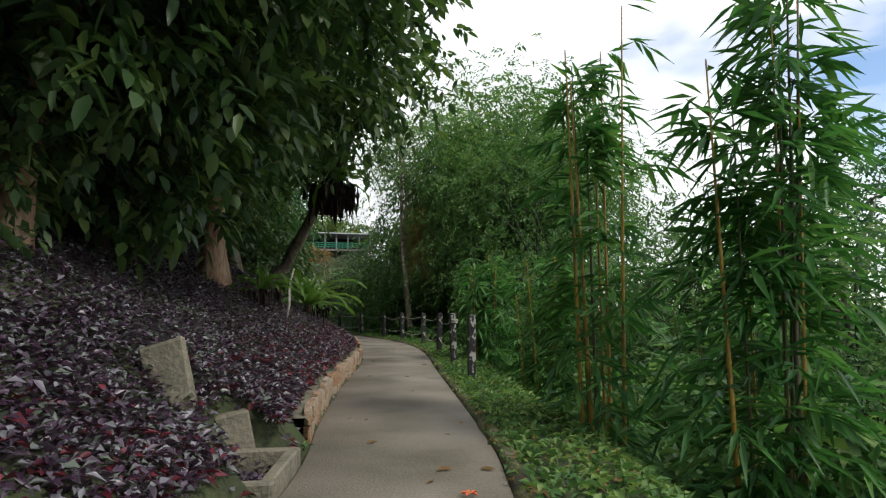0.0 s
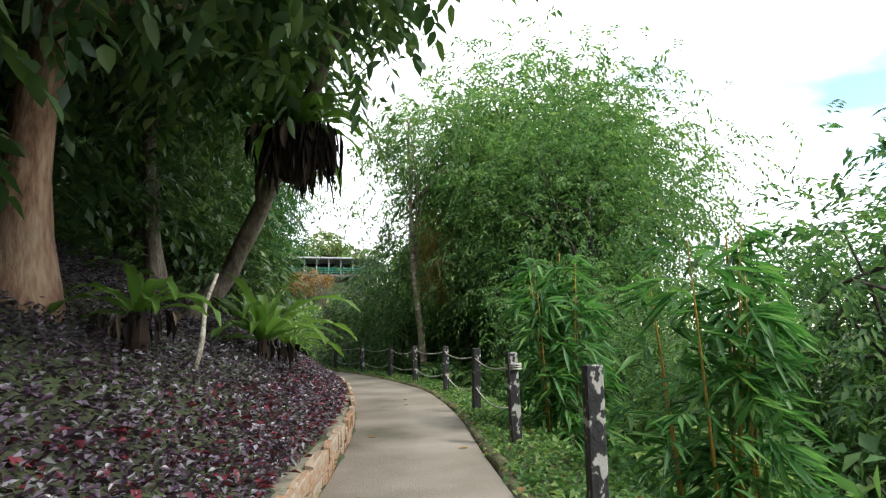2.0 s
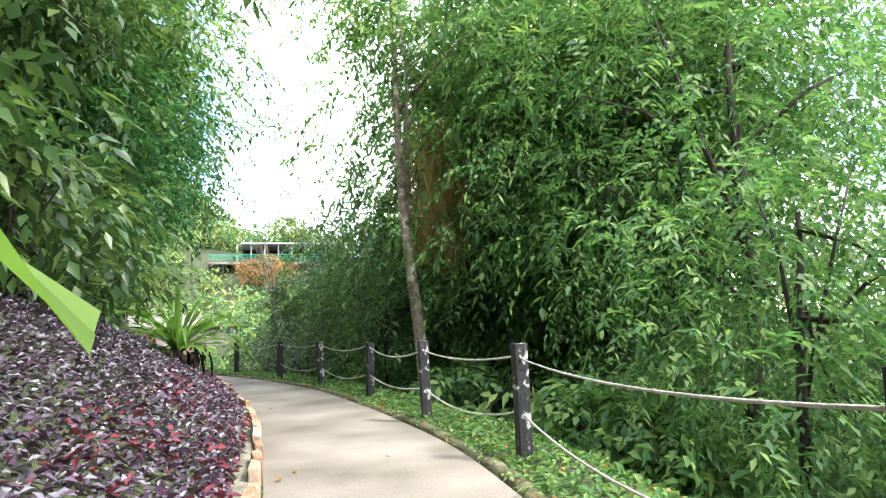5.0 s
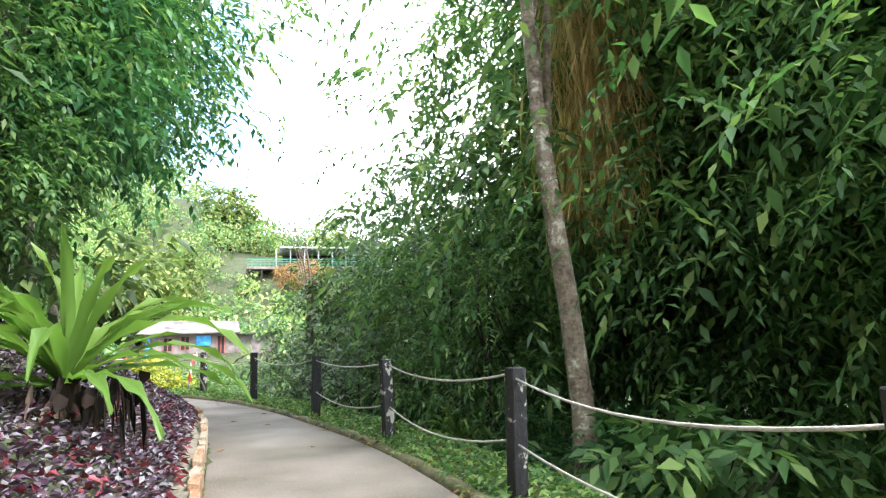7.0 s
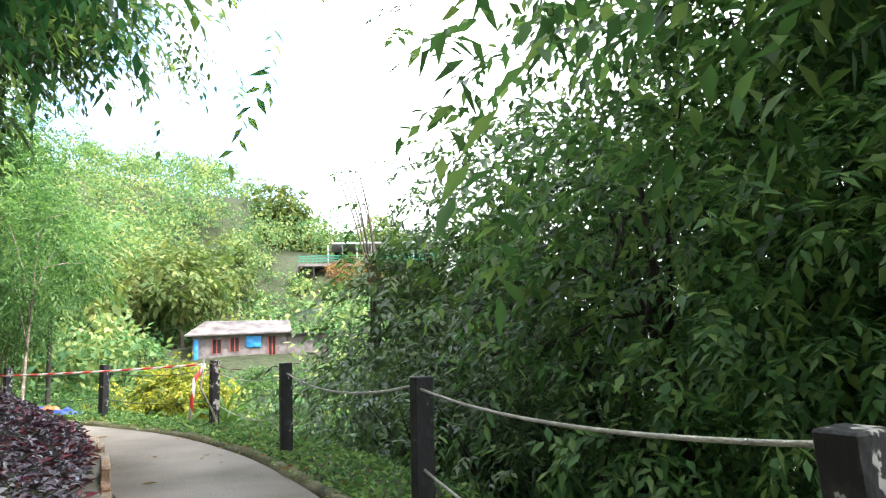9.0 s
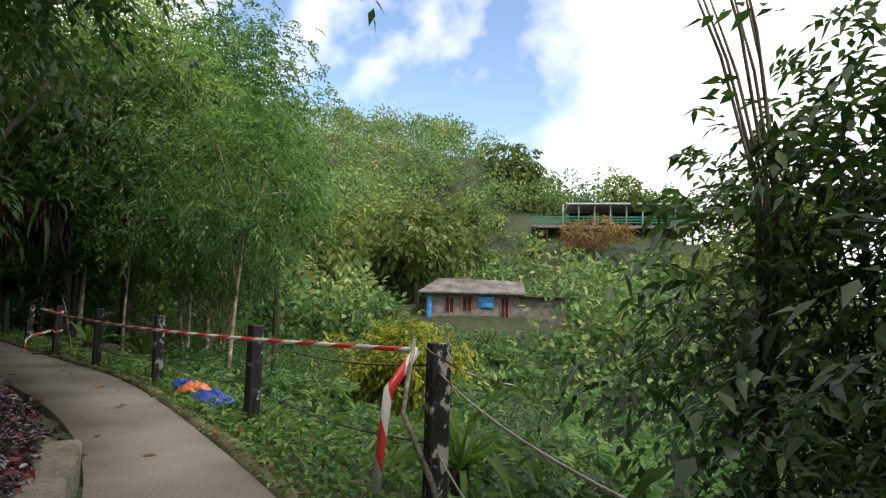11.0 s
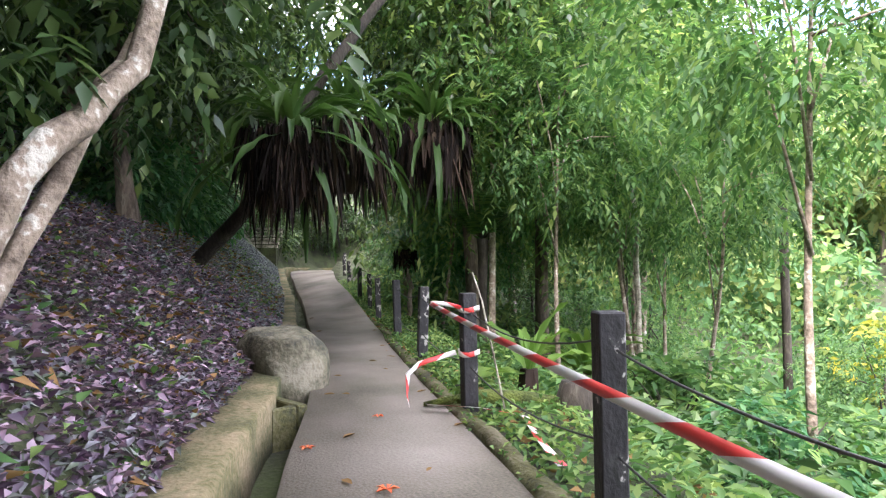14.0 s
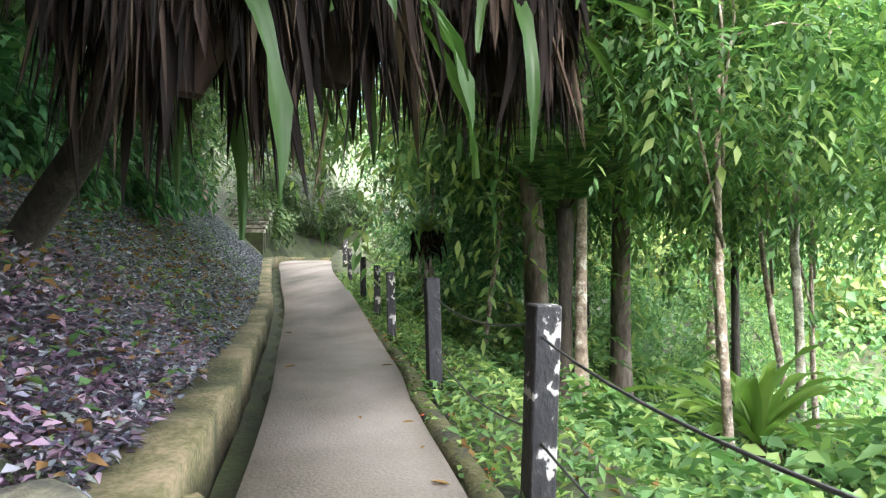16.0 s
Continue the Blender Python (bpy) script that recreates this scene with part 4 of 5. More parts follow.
# ---------------------------------------------------------------- bamboo
bamboo_clump(3.55, 2.35, 10, 9, 4.4, 21, "tall dark green bamboo clump with broad leaves", [M_CULM_DARK, M_CULM], 0.36, 34, 0.33, 0.06, 0.04)
bamboo_clump(2.6, 3.1, 60, 7, 4.5, 22, "slim bamboo clump with yellow culms", [M_CULM, M_CULM, M_CULM_DARK], 0.2, 44, 0.28, 0.05, 0.03, 0.5)
bamboo_clump(2.5, 7.1, 120, 8, 2.9, 23, "young bamboo clump with orange culms", [M_CULM], 0.25, 34, 0.28, 0.12, 0.15, 0.3)
bamboo_clump(1.7, 9.75, 200, 8, 2.6, 24, "leafy bamboo clump beside the fence", [M_CULM, M_CULM_DARK], 0.25, 38, 0.29, 0.08, 0.08, 0.25)
bamboo_clump(4.6, 5.6, 250, 10, 3.3, 25, "leafy bamboo clump on the slope", [M_CULM_DARK], 0.5, 26, 0.3, 0.12, 0.05)

# ---------------------------------------------------------------- trees along the way
t_round = make_tree("broadleaf_tree", 31, 5.2, 0.13, (0.3, 0.2), (0.2, 0.1, 4.1), (2.4, 2.4, 2.5), 84, 12, 8, 0.42, 0.175, 0.078, G_DARK, M_BARK, "dark broadleaf tree with dense hanging foliage", limbs=7, core=0.5)
t_feather = make_tree("feathery_tree", 32, 6.2, 0.12, (-0.2, 0.3), (0, 0, 4.9), (2.2, 2.2, 3.0), 165, 11, 9, 0.5, 0.14, 0.05, G_BRIGHT, M_BARK, "tall light green tree with feathery leaves", limbs=8, angle=68, droop=0.45, core=0.8)
t_mid = make_tree("broadleaf_tree", 33, 4.6, 0.10, (0.2, -0.3), (0.1, 0, 3.2), (1.9, 1.9, 2.8), 84, 11, 8, 0.45, 0.165, 0.068, G_MID, M_BARK_DARK, "mid-green tree with foliage down to the ground", limbs=7)
t_cool = make_tree("broadleaf_tree", 34, 5.4, 0.09, (0.4, 0.3), (0.3, 0.2, 4.5), (1.9, 1.9, 2.2), 120, 12, 8, 0.45, 0.18, 0.07, G_BLUE, M_PALE, "slender pale-barked tree with cool green leaves", limbs=7, angle=62)
t_thin = make_tree("slender_tree", 35, 6.0, 0.055, (0.5, 0.1), (0.4, 0.1, 5.4), (1.6, 1.6, 1.6), 80, 12, 8, 0.45, 0.17, 0.06, G_MID, M_LICHEN, "slender pale sapling with a light open crown", limbs=5)

spread(t_round, [(-2.3, 4.3, 1.0), (-3.3, 1.2, 1.0), (-3.9, 7.4, 1.15), (-4.4, 3.6, 1.15), (-3.6, 10.6, 0.95), (-5.2, 13.2, 1.1), (-5.0, 9.6, 1.2), (-6.4, 17.0, 1.05), (-2.8, -1.6, 1.1),
                 (-14.6, 25.9, 1.35), (-18.2, 26.9, 1.4), (-11.5, 23.6, 1.45), (-13.8, 24.4, 1.2), (-16.2, 25.2, 1.15), (-19.0, 26.0, 1.2), (-22.4, 27.0, 1.1), (-25.5, 28.0, 1.1), (-9.3, 21.6, 1.1),
                 (-17.4, 26.6, 0.95), (-21.4, 27.9, 0.9), (-13.0, 25.4, 0.9), (-28.2, 29.4, 1.1), (2.9, 23.0, 1.2), (0.5, 24.6, 0.8), (1.7, 23.6, 1.1), (-0.2, 27.2, 1.2), (-31, 29.6, 1.1), (-36, 31.0, 1.2), (-40.5, 33.0, 1.2), (-45, 37, 1.3), (-42.5, 42, 1.2)], 41)
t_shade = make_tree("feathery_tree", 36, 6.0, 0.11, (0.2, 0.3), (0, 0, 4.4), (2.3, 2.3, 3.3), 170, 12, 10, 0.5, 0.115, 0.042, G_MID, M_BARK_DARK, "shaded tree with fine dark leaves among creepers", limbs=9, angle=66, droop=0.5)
spread(t_shade, [(3.3, 17.8, 1.1), (4.0, 20.6, 1.2), (0.4, 23.4, 1.1)], 46)
spread(t_feather, [(2.6, 21.4, 1.2), (2.4, 23.6, 1.45), (4.2, 22.4, 1.35), (0.6, 24.6, 1.2), (-6.9, 20.5, 0.95), (-8.6, 22.9, 0.85), (2.6, 25.0, 1.2), (-23.6, 33.9, 1.2), (-24.8, 36.6, 1.3), (-32.0, 41.5, 1.4)], 42)
spread(t_mid, [(2.4, 15.0, 0.65), (2.7, 19.0, 0.7), (1.2, 21.9, 0.8), (4.6, 14.6, 0.75), (4.4, 16.6, 0.9), (3.2, 13.4, 0.7), (5.6, 9.5, 1.35), (7.6, 12.5, 1.5), (4.9, 12.2, 1.2), (7.2, 7.2, 1.3), (5.4, 17.8, 0.9), (-1.75, 22.7, 0.85), (-2.3, 24.6, 1.12), (-1.0, 25.0, 0.95), (3.2, 22.8, 1.0), (7.0, 13.0, 1.5), (-5.6, 18.6, 0.7), (-7.6, 20.3, 0.85),
               (-18.4, 38.2, 0.8), (6.0, 9.0, 0.95), (8.0, 11.5, 1.15), (9.5, 14.5, 1.2), (7.4, 16.8, 1.15), (9.8, 8.0, 1.15), (6.6, 5.6, 0.8), (-28.0, 38.5, 0.9), (-31.0, 39.5, 1.0), (-28.0, 43.0, 1.1), (-20.5, 43.0, 1.0), (-34.5, 37.5, 0.9), (-36.0, 41.0, 1.1), (-12.6, 23.0, 0.9), (-33.0, 30.0, 0.9), (-15.5, 26.3, 0.8)], 43)
spread(t_cool, [(-7.3, 22.2, 0.9), (-5.9, 20.0, 0.8), (-10.9, 23.6, 1.0), (-27.0, 35.6, 0.85), (9.4, 10.5, 1.3), (-31.0, 36.5, 0.9)], 44)
spread(t_thin, [(-16.4, 33.4, 0.95), (-21.9, 36.6, 1.05), (-24.6, 33.8, 0.8), (-20.4, 33.6, 0.85), (-26.3, 35.6, 0.9), (-29.0, 34.8, 0.9), (-31.5, 35.8, 0.95), (-19.8, 36.0, 0.9), (-22.5, 38.0, 1.0)], 45)

t_canopy = make_tree("canopy_tree", 37, 7.4, 0.075, (0.3, 0.2), (0.2, 0.1, 7.2), (2.7, 2.7, 2.1), 110, 12, 8, 0.45, 0.17, 0.07, G_DARK, M_LICHEN, "slim tall tree with a dark high canopy over the path", limbs=7)
spread(t_canopy, [(-22.0, 33.5, 0.95), (-25.0, 34.9, 1.0)], 47)

t_tall = make_tree("forest_tree", 38, 14.5, 0.16, (0.6, 0.4), (0.4, 0.2, 11.0), (3.4, 3.4, 6.0), 190, 12, 8, 0.6, 0.24, 0.1, G_MID, M_LICHEN, "tall forest tree with a dark full crown on the valley slope", limbs=10, core=0.5)
spread(t_tall, [(-27.0, 41.8, 1.0), (-30.0, 44.5, 1.05), (-30.5, 39.5, 0.9)], 48)
# The dark leaf colour stands in for backlit shade in these overhanging crowns.
t_over = make_tree("canopy_tree", 39, 5.2, 0.12, (0.6, 1.0), (0.5, 1.2, 5.2), (2.5, 2.5, 1.7), 150, 12, 9, 0.5, 0.17, 0.06, G_DARK, M_BARK_DARK, "tree whose crown hangs over the bend of the path, backlit shade put into its dark leaf colour", limbs=8, angle=64, droop=0.5, core=0.4)
spread(t_over, [(-10.3, 24.3, 1.0), (-12.4, 24.9, 0.9)], 49)
t_low = make_tree("broadleaf_shrub", 40, 2.2, 0.07, (0.2, 0.1), (0.25, 0.0, 1.75), (1.55, 1.55, 1.35), 130, 10, 6, 0.3, 0.2, 0.1, G_DARK, M_BARK_DARK, "large dark shrub with glossy broad leaves on the planted bank", "shrub", limbs=6, full=True, core=0.3)
spread(t_low, [(-2.0, 3.4, 1.0), (-2.4, 1.4, 1.0)], 50)

# the tall bare trunk by the fence
slim = make_tree("tall_tree", 51, 7.4, 0.12, (-0.38, 0.2), (0.7, 0.5, 7.5), (1.9, 2.2, 1.5), 80, 12, 9, 0.5, 0.18, 0.055, G_BRIGHT, M_LICHEN, "tall tree with a straight lichen-spotted bare trunk beside the fence", limbs=6, angle=65)
place_first(slim, -0.95, 20.5, 0, 1.0)

# trees on the first bank: red-brown trunk, leaning epiphyte tree
red = make_tree("old_tree", 52, 3.6, 0.19, (0.25, 0.2), (0.3, 0.4, 3.8), (2.7, 2.9, 1.7), 170, 14, 6, 0.34, 0.2, 0.095, G_DARK, M_BARK_ORANGE, "old tree with rough red-brown bark on the planted bank", limbs=8, full=True)
place_first(red, -2.25, 6.35, 0, 1.0)
pale = make_tree("old_tree", 53, 3.8, 0.14, (0.5, 0.3), (0.6, 0.4, 3.6), (2.2, 2.4, 1.6), 150, 14, 6, 0.34, 0.2, 0.095, G_DARK, M_BARK_ORANGE, "mossy tree with drooping dark leaves on the bank", limbs=7, full=True)
place_first(pale, -1.75, 1.9, 0, 1.0)


def trunk_only(name, pts, r0, r1, mat, label, seed):
    rad = list(np.linspace(r0, r1, len(pts)))
    P = np.array(pts, float)
    t = np.linspace(0, 1, 14)
    s = np.linspace(0, 1, len(P))
    Q = np.c_[[np.interp(t, s, P[:, k]) for k in range(3)]].T + np.random.default_rng(seed).normal(0, 0.018, (14, 3))
    ob = tube_part(name, Q, np.interp(t, s, rad), mat, None, 11, 0.1, seed)
    return tagged(ob, label, "tree trunk")


trunk_only("leaning_trunk", [(-2.6, 9.4, gh(-2.6, 9.4) - 0.2), (-2.2, 9.7, 1.9), (-1.6, 9.3, 2.7), (-0.9, 8.6, 3.6), (-0.3, 8.2, 4.6)], 0.13, 0.06, M_BARK, "leaning trunk carrying ferns over the path", 61)
trunk_only("leaning_trunk", [(-15.4, 27.3, gh(-15.4, 27.3) - 0.25), (-15.6, 27.55, 1.4), (-15.96, 27.87, 1.78), (-16.15, 28.05, 2.6), (-16.5, 28.3, 4.2)], 0.07, 0.045, M_LICHEN, "leaning pale trunk with flaking bark on the shaded bank", 62)
trunk_only("leaning_trunk", [(-15.5, 27.3, gh(-15.5, 27.3) - 0.25), (-15.9, 27.75, 1.7), (-16.3, 28.0, 2.3), (-16.9, 28.2, 4.4)], 0.045, 0.03, M_LICHEN, "slim stem leaning beside a thicker trunk", 68)
trunk_only("sapling_trunk", [(-14.0, 26.9, gh(-14, 26.9) - 0.2), (-14.05, 26.95, 2.0), (-14.1, 27.0, 3.4)], 0.04, 0.03, M_BARK_DARK, "thin dark sapling stem on the shaded bank", 63)
trunk_only("fern_tree_trunk", [(-21.9, 28.5, gh(-21.9, 28.5) - 0.3), (-21.3, 28.85, 1.35), (-20.6, 29.2, 1.8), (-20.0, 29.5, 2.6), (-20.2, 30.1, 3.6), (-20.8, 31.4, 5.2), (-21.0, 31.8, 6.4)], 0.11, 0.05, M_BARK_DARK, "gnarled dark trunk that carries hanging ferns over the path", 64)
trunk_only("pale_stem", [(-21.7, 36.5, gh(-21.7, 36.5) - 0.2), (-21.87, 36.62, 2.1), (-22.6, 36.9, 5.2)], 0.06, 0.04, M_PALE, "slender blotched stem on the valley slope", 65)
trunk_only("dead_tree", [(-25.5, 33.4, gh(-25.5, 33.4)), (-26.6, 33.9, 0.6), (-28.0, 34.4, 1.3)], 0.06, 0.05, M_BARK, "leaning dead stem behind the fence", 66)
tree_fern(-22.24, 33.4, gh(-22.24, 33.4), 1.5, 71, "tree fern with a dark trunk and feathery fronds", 1.5, 16)
tree_fern(-24.3, 38.6, gh(-24.3, 38.6), 5.5, 72, "tall tree fern rising from the valley slope", 1.7, 15)
tree_fern(-19.9, 38.2, gh(-19.9, 38.2), 3.4, 73, "tree fern on the valley slope", 1.6, 14)

# bird's-nest ferns
nest_fern(-1.0, 8.4, 3.1, 0, 44, 1.0, 0.085, "bird's-nest fern growing high on a leaning trunk", 81, 210, 0.66, 75)
nest_fern(-1.72, 9.6, gh(-1.72, 9.6) + 0.2, 20, 26, 1.25, 0.14, "large bird's-nest fern on the planted bank", 82, 30, 0.4, 55)
nest_fern(-1.62, 6.75, gh(-1.62, 6.75) + 0.22, 50, 13, 0.75, 0.10, "bird's-nest fern among purple leaves", 83, 15, 0.3, 75)
nest_fern(-4.1, 18.0, gh(-4.1, 18.0) + 0.15, 0, 46, 1.1, 0.07, "bright bird's-nest fern at the edge of the bank", 84, 40, 0.4, 45)
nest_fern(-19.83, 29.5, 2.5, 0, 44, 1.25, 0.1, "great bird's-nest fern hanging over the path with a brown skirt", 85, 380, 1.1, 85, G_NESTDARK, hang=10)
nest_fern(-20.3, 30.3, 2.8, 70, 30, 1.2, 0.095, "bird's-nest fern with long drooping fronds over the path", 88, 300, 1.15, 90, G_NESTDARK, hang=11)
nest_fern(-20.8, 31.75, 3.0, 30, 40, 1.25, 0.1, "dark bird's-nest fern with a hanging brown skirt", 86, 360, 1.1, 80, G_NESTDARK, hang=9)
nest_fern(-20.8, 34.5, gh(-20.8, 34.5) + 0.55, 10, 28, 1.45, 0.13, "bright bird's-nest fern on the valley slope", 87, 15, 0.3, 60)
nest_fern(-8.1, 28.2, gh(-8.1, 28.2) + 0.3, 40, 30, 0.95, 0.06, "strap-leaved fern behind a fence post", 89, 0, 0.3, 95)
nest_fern(-17.0, 30.75, gh(-17.0, 30.75) + 0.1, 40, 9, 0.9, 0.11, "young bird's-nest fern beside a stump", 90, 0, 0.3, 50)
nest_fern(-26.4, 33.7, 1.35, 40, 20, 0.6, 0.09, "small bird's-nest fern on a leaning stem", 91, 90, 0.5, 85)
nest_fern(-16.0, 33.0, gh(-16, 33) + 0.1, 40, 16, 0.9, 0.09, "fern on the valley slope", 92, 0, 0.3, 80)
nest_fern(-2.2, 22.0, gh(-2.2, 22.0) + 0.1, 40, 14, 0.8, 0.05, "grassy fern tuft behind the fence", 93, 0, 0.3, 80)

nest_fern(-12.3, 26.3, 2.15, 15, 16, 0.85, 0.10, "bird's-nest fern on a tree above the bank", 94, 60, 0.6, 90)
trunk_only("mossy_tree", [(-12.5, 26.0, gh(-12.5, 26.0) - 0.2), (-12.4, 26.15, 1.6), (-12.35, 26.25, 2.4), (-12.5, 26.2, 4.5)], 0.10, 0.06, M_BARK_DARK, "dark trunk carrying a small fern on the bank", 67)
broom = empty("dry_culm_bundle", -6.25, 29.85, gh(-6.25, 29.85))
tagged(broom, "bundle of bare dry culms standing above the shrubs", "dry culms")
for k in range(7):
    o_ = 0.05 * math.cos(k * 2.4), 0.05 * math.sin(k * 2.4)
    tube_part("culm", [(o_[0], o_[1], 0), (o_[0] * 1.5 + 0.05, o_[1] * 1.5 - 0.1, 3.6), (o_[0] * 3 - 0.12, o_[1] * 3 - 0.2, 4.6 + 0.12 * (k % 3)), (o_[0] * 4.5 - 0.36, o_[1] * 4.5 - 0.3, 5.5 + 0.16 * (k % 3))], [0.02, 0.016, 0.014, 0.006], M_BARK, broom, 5)

# ---------------------------------------------------------------- bushes
b_dark = make_bush("shrub", 101, 1.0, 1.6, 34, 8, 5, 0.28, 0.19, 0.085, G_DARK, "dark leafy shrub under the bank trees")
b_mid = make_bush("shrub", 102, 0.9, 1.3, 34, 8, 5, 0.28, 0.19, 0.08, G_MID, "green leafy shrub on the slope")
b_cool = make_bush("shrub", 103, 0.9, 1.3, 32, 8, 6, 0.3, 0.18, 0.065, G_BLUE, "cool green shrub under the trees")
b_bright = make_bush("shrub", 104, 0.85, 1.1, 32, 8, 5, 0.28, 0.2, 0.085, G_BRIGHT, "bright green shrub on the slope")


def along(line, s0, s1, d0, d1, n, seed):
    xy, _ = scatter_on(line, s0, s1, d0, d1, n, seed)
    return [tuple(p) for p in xy]


spread(b_dark, along(L_LINE, 0.84, 0.97, 0.7, 3.2, 12, 133) + along(R_LINE, 0.86, 0.98, -3.5, -0.8, 10, 134) + along(L_LINE, 0.12, 0.42, 1.9, 3.0, 15, 131) + along(L_LINE, 0.03, 0.5, 2.6, 5.5, 26, 111) + along(L_LINE, 0.5, 0.85, 2.6, 5.0, 22, 112), 121, 0.8, 1.3)
spread(b_mid, along(R_LINE, 0.47, 0.63, -11, -2.6, 20, 132) + along(R_LINE, 0.05, 0.5, -6.5, -2.2, 26, 113) + along(R_LINE, 0.66, 0.9, -9, -2.4, 26, 114), 122, 0.7, 1.3)
spread(b_cool, along(R_LINE, 0.36, 0.52, -5.5, -1.6, 16, 115) + along(L_LINE, 0.5, 0.8, 2.2, 4.0, 9, 116) + along(R_LINE, 0.5, 0.66, -9, -2.5, 8, 119), 123, 0.7, 1.1)
spread(b_bright, along(R_LINE, 0.03, 0.36, -5.0, -2.0, 12, 117) + along(R_LINE, 0.64, 0.85, -8, -2.0, 20, 118), 124, 0.6, 1.2)
spread(make_bush("shrub", 108, 0.7, 0.95, 30, 8, 6, 0.24, 0.16, 0.062, G_BLUE, "lush low green shrub above the purple ground cover"), along(L_LINE, 0.64, 0.76, 2.3, 3.4, 22, 135), 128, 0.7, 1.2)
yh = -gh(-18.7, 43.3) + 0.1
place_first(make_tree("yellow_tree", 109, yh - 0.6, 0.1, (0.3, 0.1), (0.2, 0.0, yh - 1.1), (2.1, 2.0, 1.2), 130, 10, 6, 0.4, 0.22, 0.11, G_YELLOW, M_BARK_DARK, "low spreading tree with yellow-green leaves in the valley", limbs=7, core=0.4), -18.7, 43.3)
spread(make_bush("shrub", 106, 1.0, 1.9, 55, 8, 7, 0.3, 0.11, 0.045, G_DARK, "open dark shrub behind the fence"), [(-4.7, 25.9, 0.95), (-5.9, 27.4, 0.8), (-3.9, 24.7, 0.8), (-4.6, 28.0, 1.1), (-9.3, 31.6, 0.8)], 126)
# the tall dark shrubs with many stems seen past the bend
t_stems = make_bush("tall_shrub", 107, 1.5, 4.7, 150, 10, 9, 0.5, 0.16, 0.06, G_DARK, "tall dark shrub with many thin stems and drooping leaves", 60, 0.45, 16)
spread(t_stems, [(-5.3, 30.3, 1.05), (-3.7, 29.6, 1.25), (-2.0, 28.2, 1.25)], 127)
# dry golden creeper on the trees
rngv = np.random.default_rng(130)
nv = 2000
vo = np.c_[rngv.normal(0.0, 0.26, nv), rngv.normal(0, 0.12, nv), rngv.uniform(-1.2, 1.5, nv)]
vw = unit(np.c_[rngv.normal(0, 0.25, (nv, 2)), -np.ones(nv)])
V, F = leaf_arrays(vo, vw, unit(rngv.normal(0, 1, (nv, 3))), rngv.uniform(0.25, 0.7, nv), rngv.uniform(0.008, 0.03, nv))
G_GOLD = foliage("golden_creeper", [(0.1, (0.16, 0.1, 0.035)), (0.5, (0.34, 0.24, 0.09)), (0.9, (0.5, 0.4, 0.18))], 0.8, 0.35)
creeper = from_arrays("dry_creeper", V, F, G_GOLD)
creeper.matrix_basis = pose(-0.55, 21.2, 3.5)
tagged(creeper, "golden dry creeper hanging in the trees", "creeper", kind="stuff")

# ---------------------------------------------------------------- beside the path
rock_bm = bmesh.new()
bmesh.ops.create_icosphere(rock_bm, subdivisions=4, radius=1.0)
for v in rock_bm.verts:
    d = 1 + 0.16 * noise.noise(v.co * 1.6) + 0.05 * noise.noise(v.co * 5)
    c = v.co * d
    v.co = (max(-0.8, min(0.85, c.x)) * 0.62, max(-0.8, min(0.8, c.y)) * 0.36, max(-0.6, min(0.72, c.z)) * 0.52)
rock = part("boulder", rock_bm, M_ROCK, None, "", True)
rock.matrix_basis = pose(-18.26, 29.07, 0.10, 6, 4, 18) @ Matrix.Diagonal((0.86, 0.9, 0.95, 1))
tagged(rock, "large flat-topped lichen-covered boulder at the path's edge", "rock")


def drain_box(x, y, rz, w, d, h, label, mat, moss=True):
    """An open concrete drain box of four walls around a dark pit."""
    root = empty("drain_box", x, y, 0, rz)
    tagged(root, label, "drain box")
    t = 0.08
    for k, (x0, y0, x1, y1) in enumerate(((-w / 2, -d / 2, w / 2, -d / 2 + t), (-w / 2, d / 2 - t, w / 2, d / 2), (-w / 2, -d / 2 + t + 0.002, -w / 2 + t, d / 2 - t - 0.002), (w / 2 - t, -d / 2 + t + 0.002, w / 2, d / 2 - t - 0.002))):
        part("side", box_bm(x0, y0, -0.35, x1, y1, h + (0.01 if k % 2 else 0), 0.012, 0.006, k), mat, root)
    part("floor", box_bm(-w / 2 + t, -d / 2 + t, -0.37, w / 2 - t, d / 2 - t, -0.28), M_SOIL, root)
    return root


drain_box(0.26, 1.2, 6, 0.46, 0.8, 0.1, "open concrete drain box at the foot of the bank", M_MORTAR)
drain_box(-17.3, 28.76, 18, 0.42, 0.36, 0.03, "mossy open drain box beside a boulder", M_KERB)
drain_box(-19.42, 29.49, 16, 0.36, 0.24, 0.0, "mossy square drain opening beside the path", M_MOSSWALL)
slab = part("concrete_slab", box_bm(-0.11, -0.045, -0.55, 0.11, 0.045, 0.34, 0.015, 0.02, 4), M_MORTAR)
slab.matrix_basis = pose(-0.22, 1.32, 0.44, 4, -12, 10)
tagged(slab, "broken upright concrete slab in the ground cover", "concrete slab")
slab = part("concrete_slab", box_bm(-0.1, -0.04, -0.3, 0.1, 0.04, 0.12, 0.012, 0.015, 6), M_MORTAR)
slab.matrix_basis = pose(0.02, 1.62, 0.2, 3, -12, 30)
tagged(slab, "small broken concrete slab leaning at the wall", "concrete slab")

# tarpaulin by the kerb
M_BLUE = surface("blue_tarpaulin", [(0.3, (0.012, 0.03, 0.22)), (0.6, (0.03, 0.075, 0.42)), (0.8, (0.16, 0.22, 0.5))], 5, 5, 0.4, 0.3, 40)
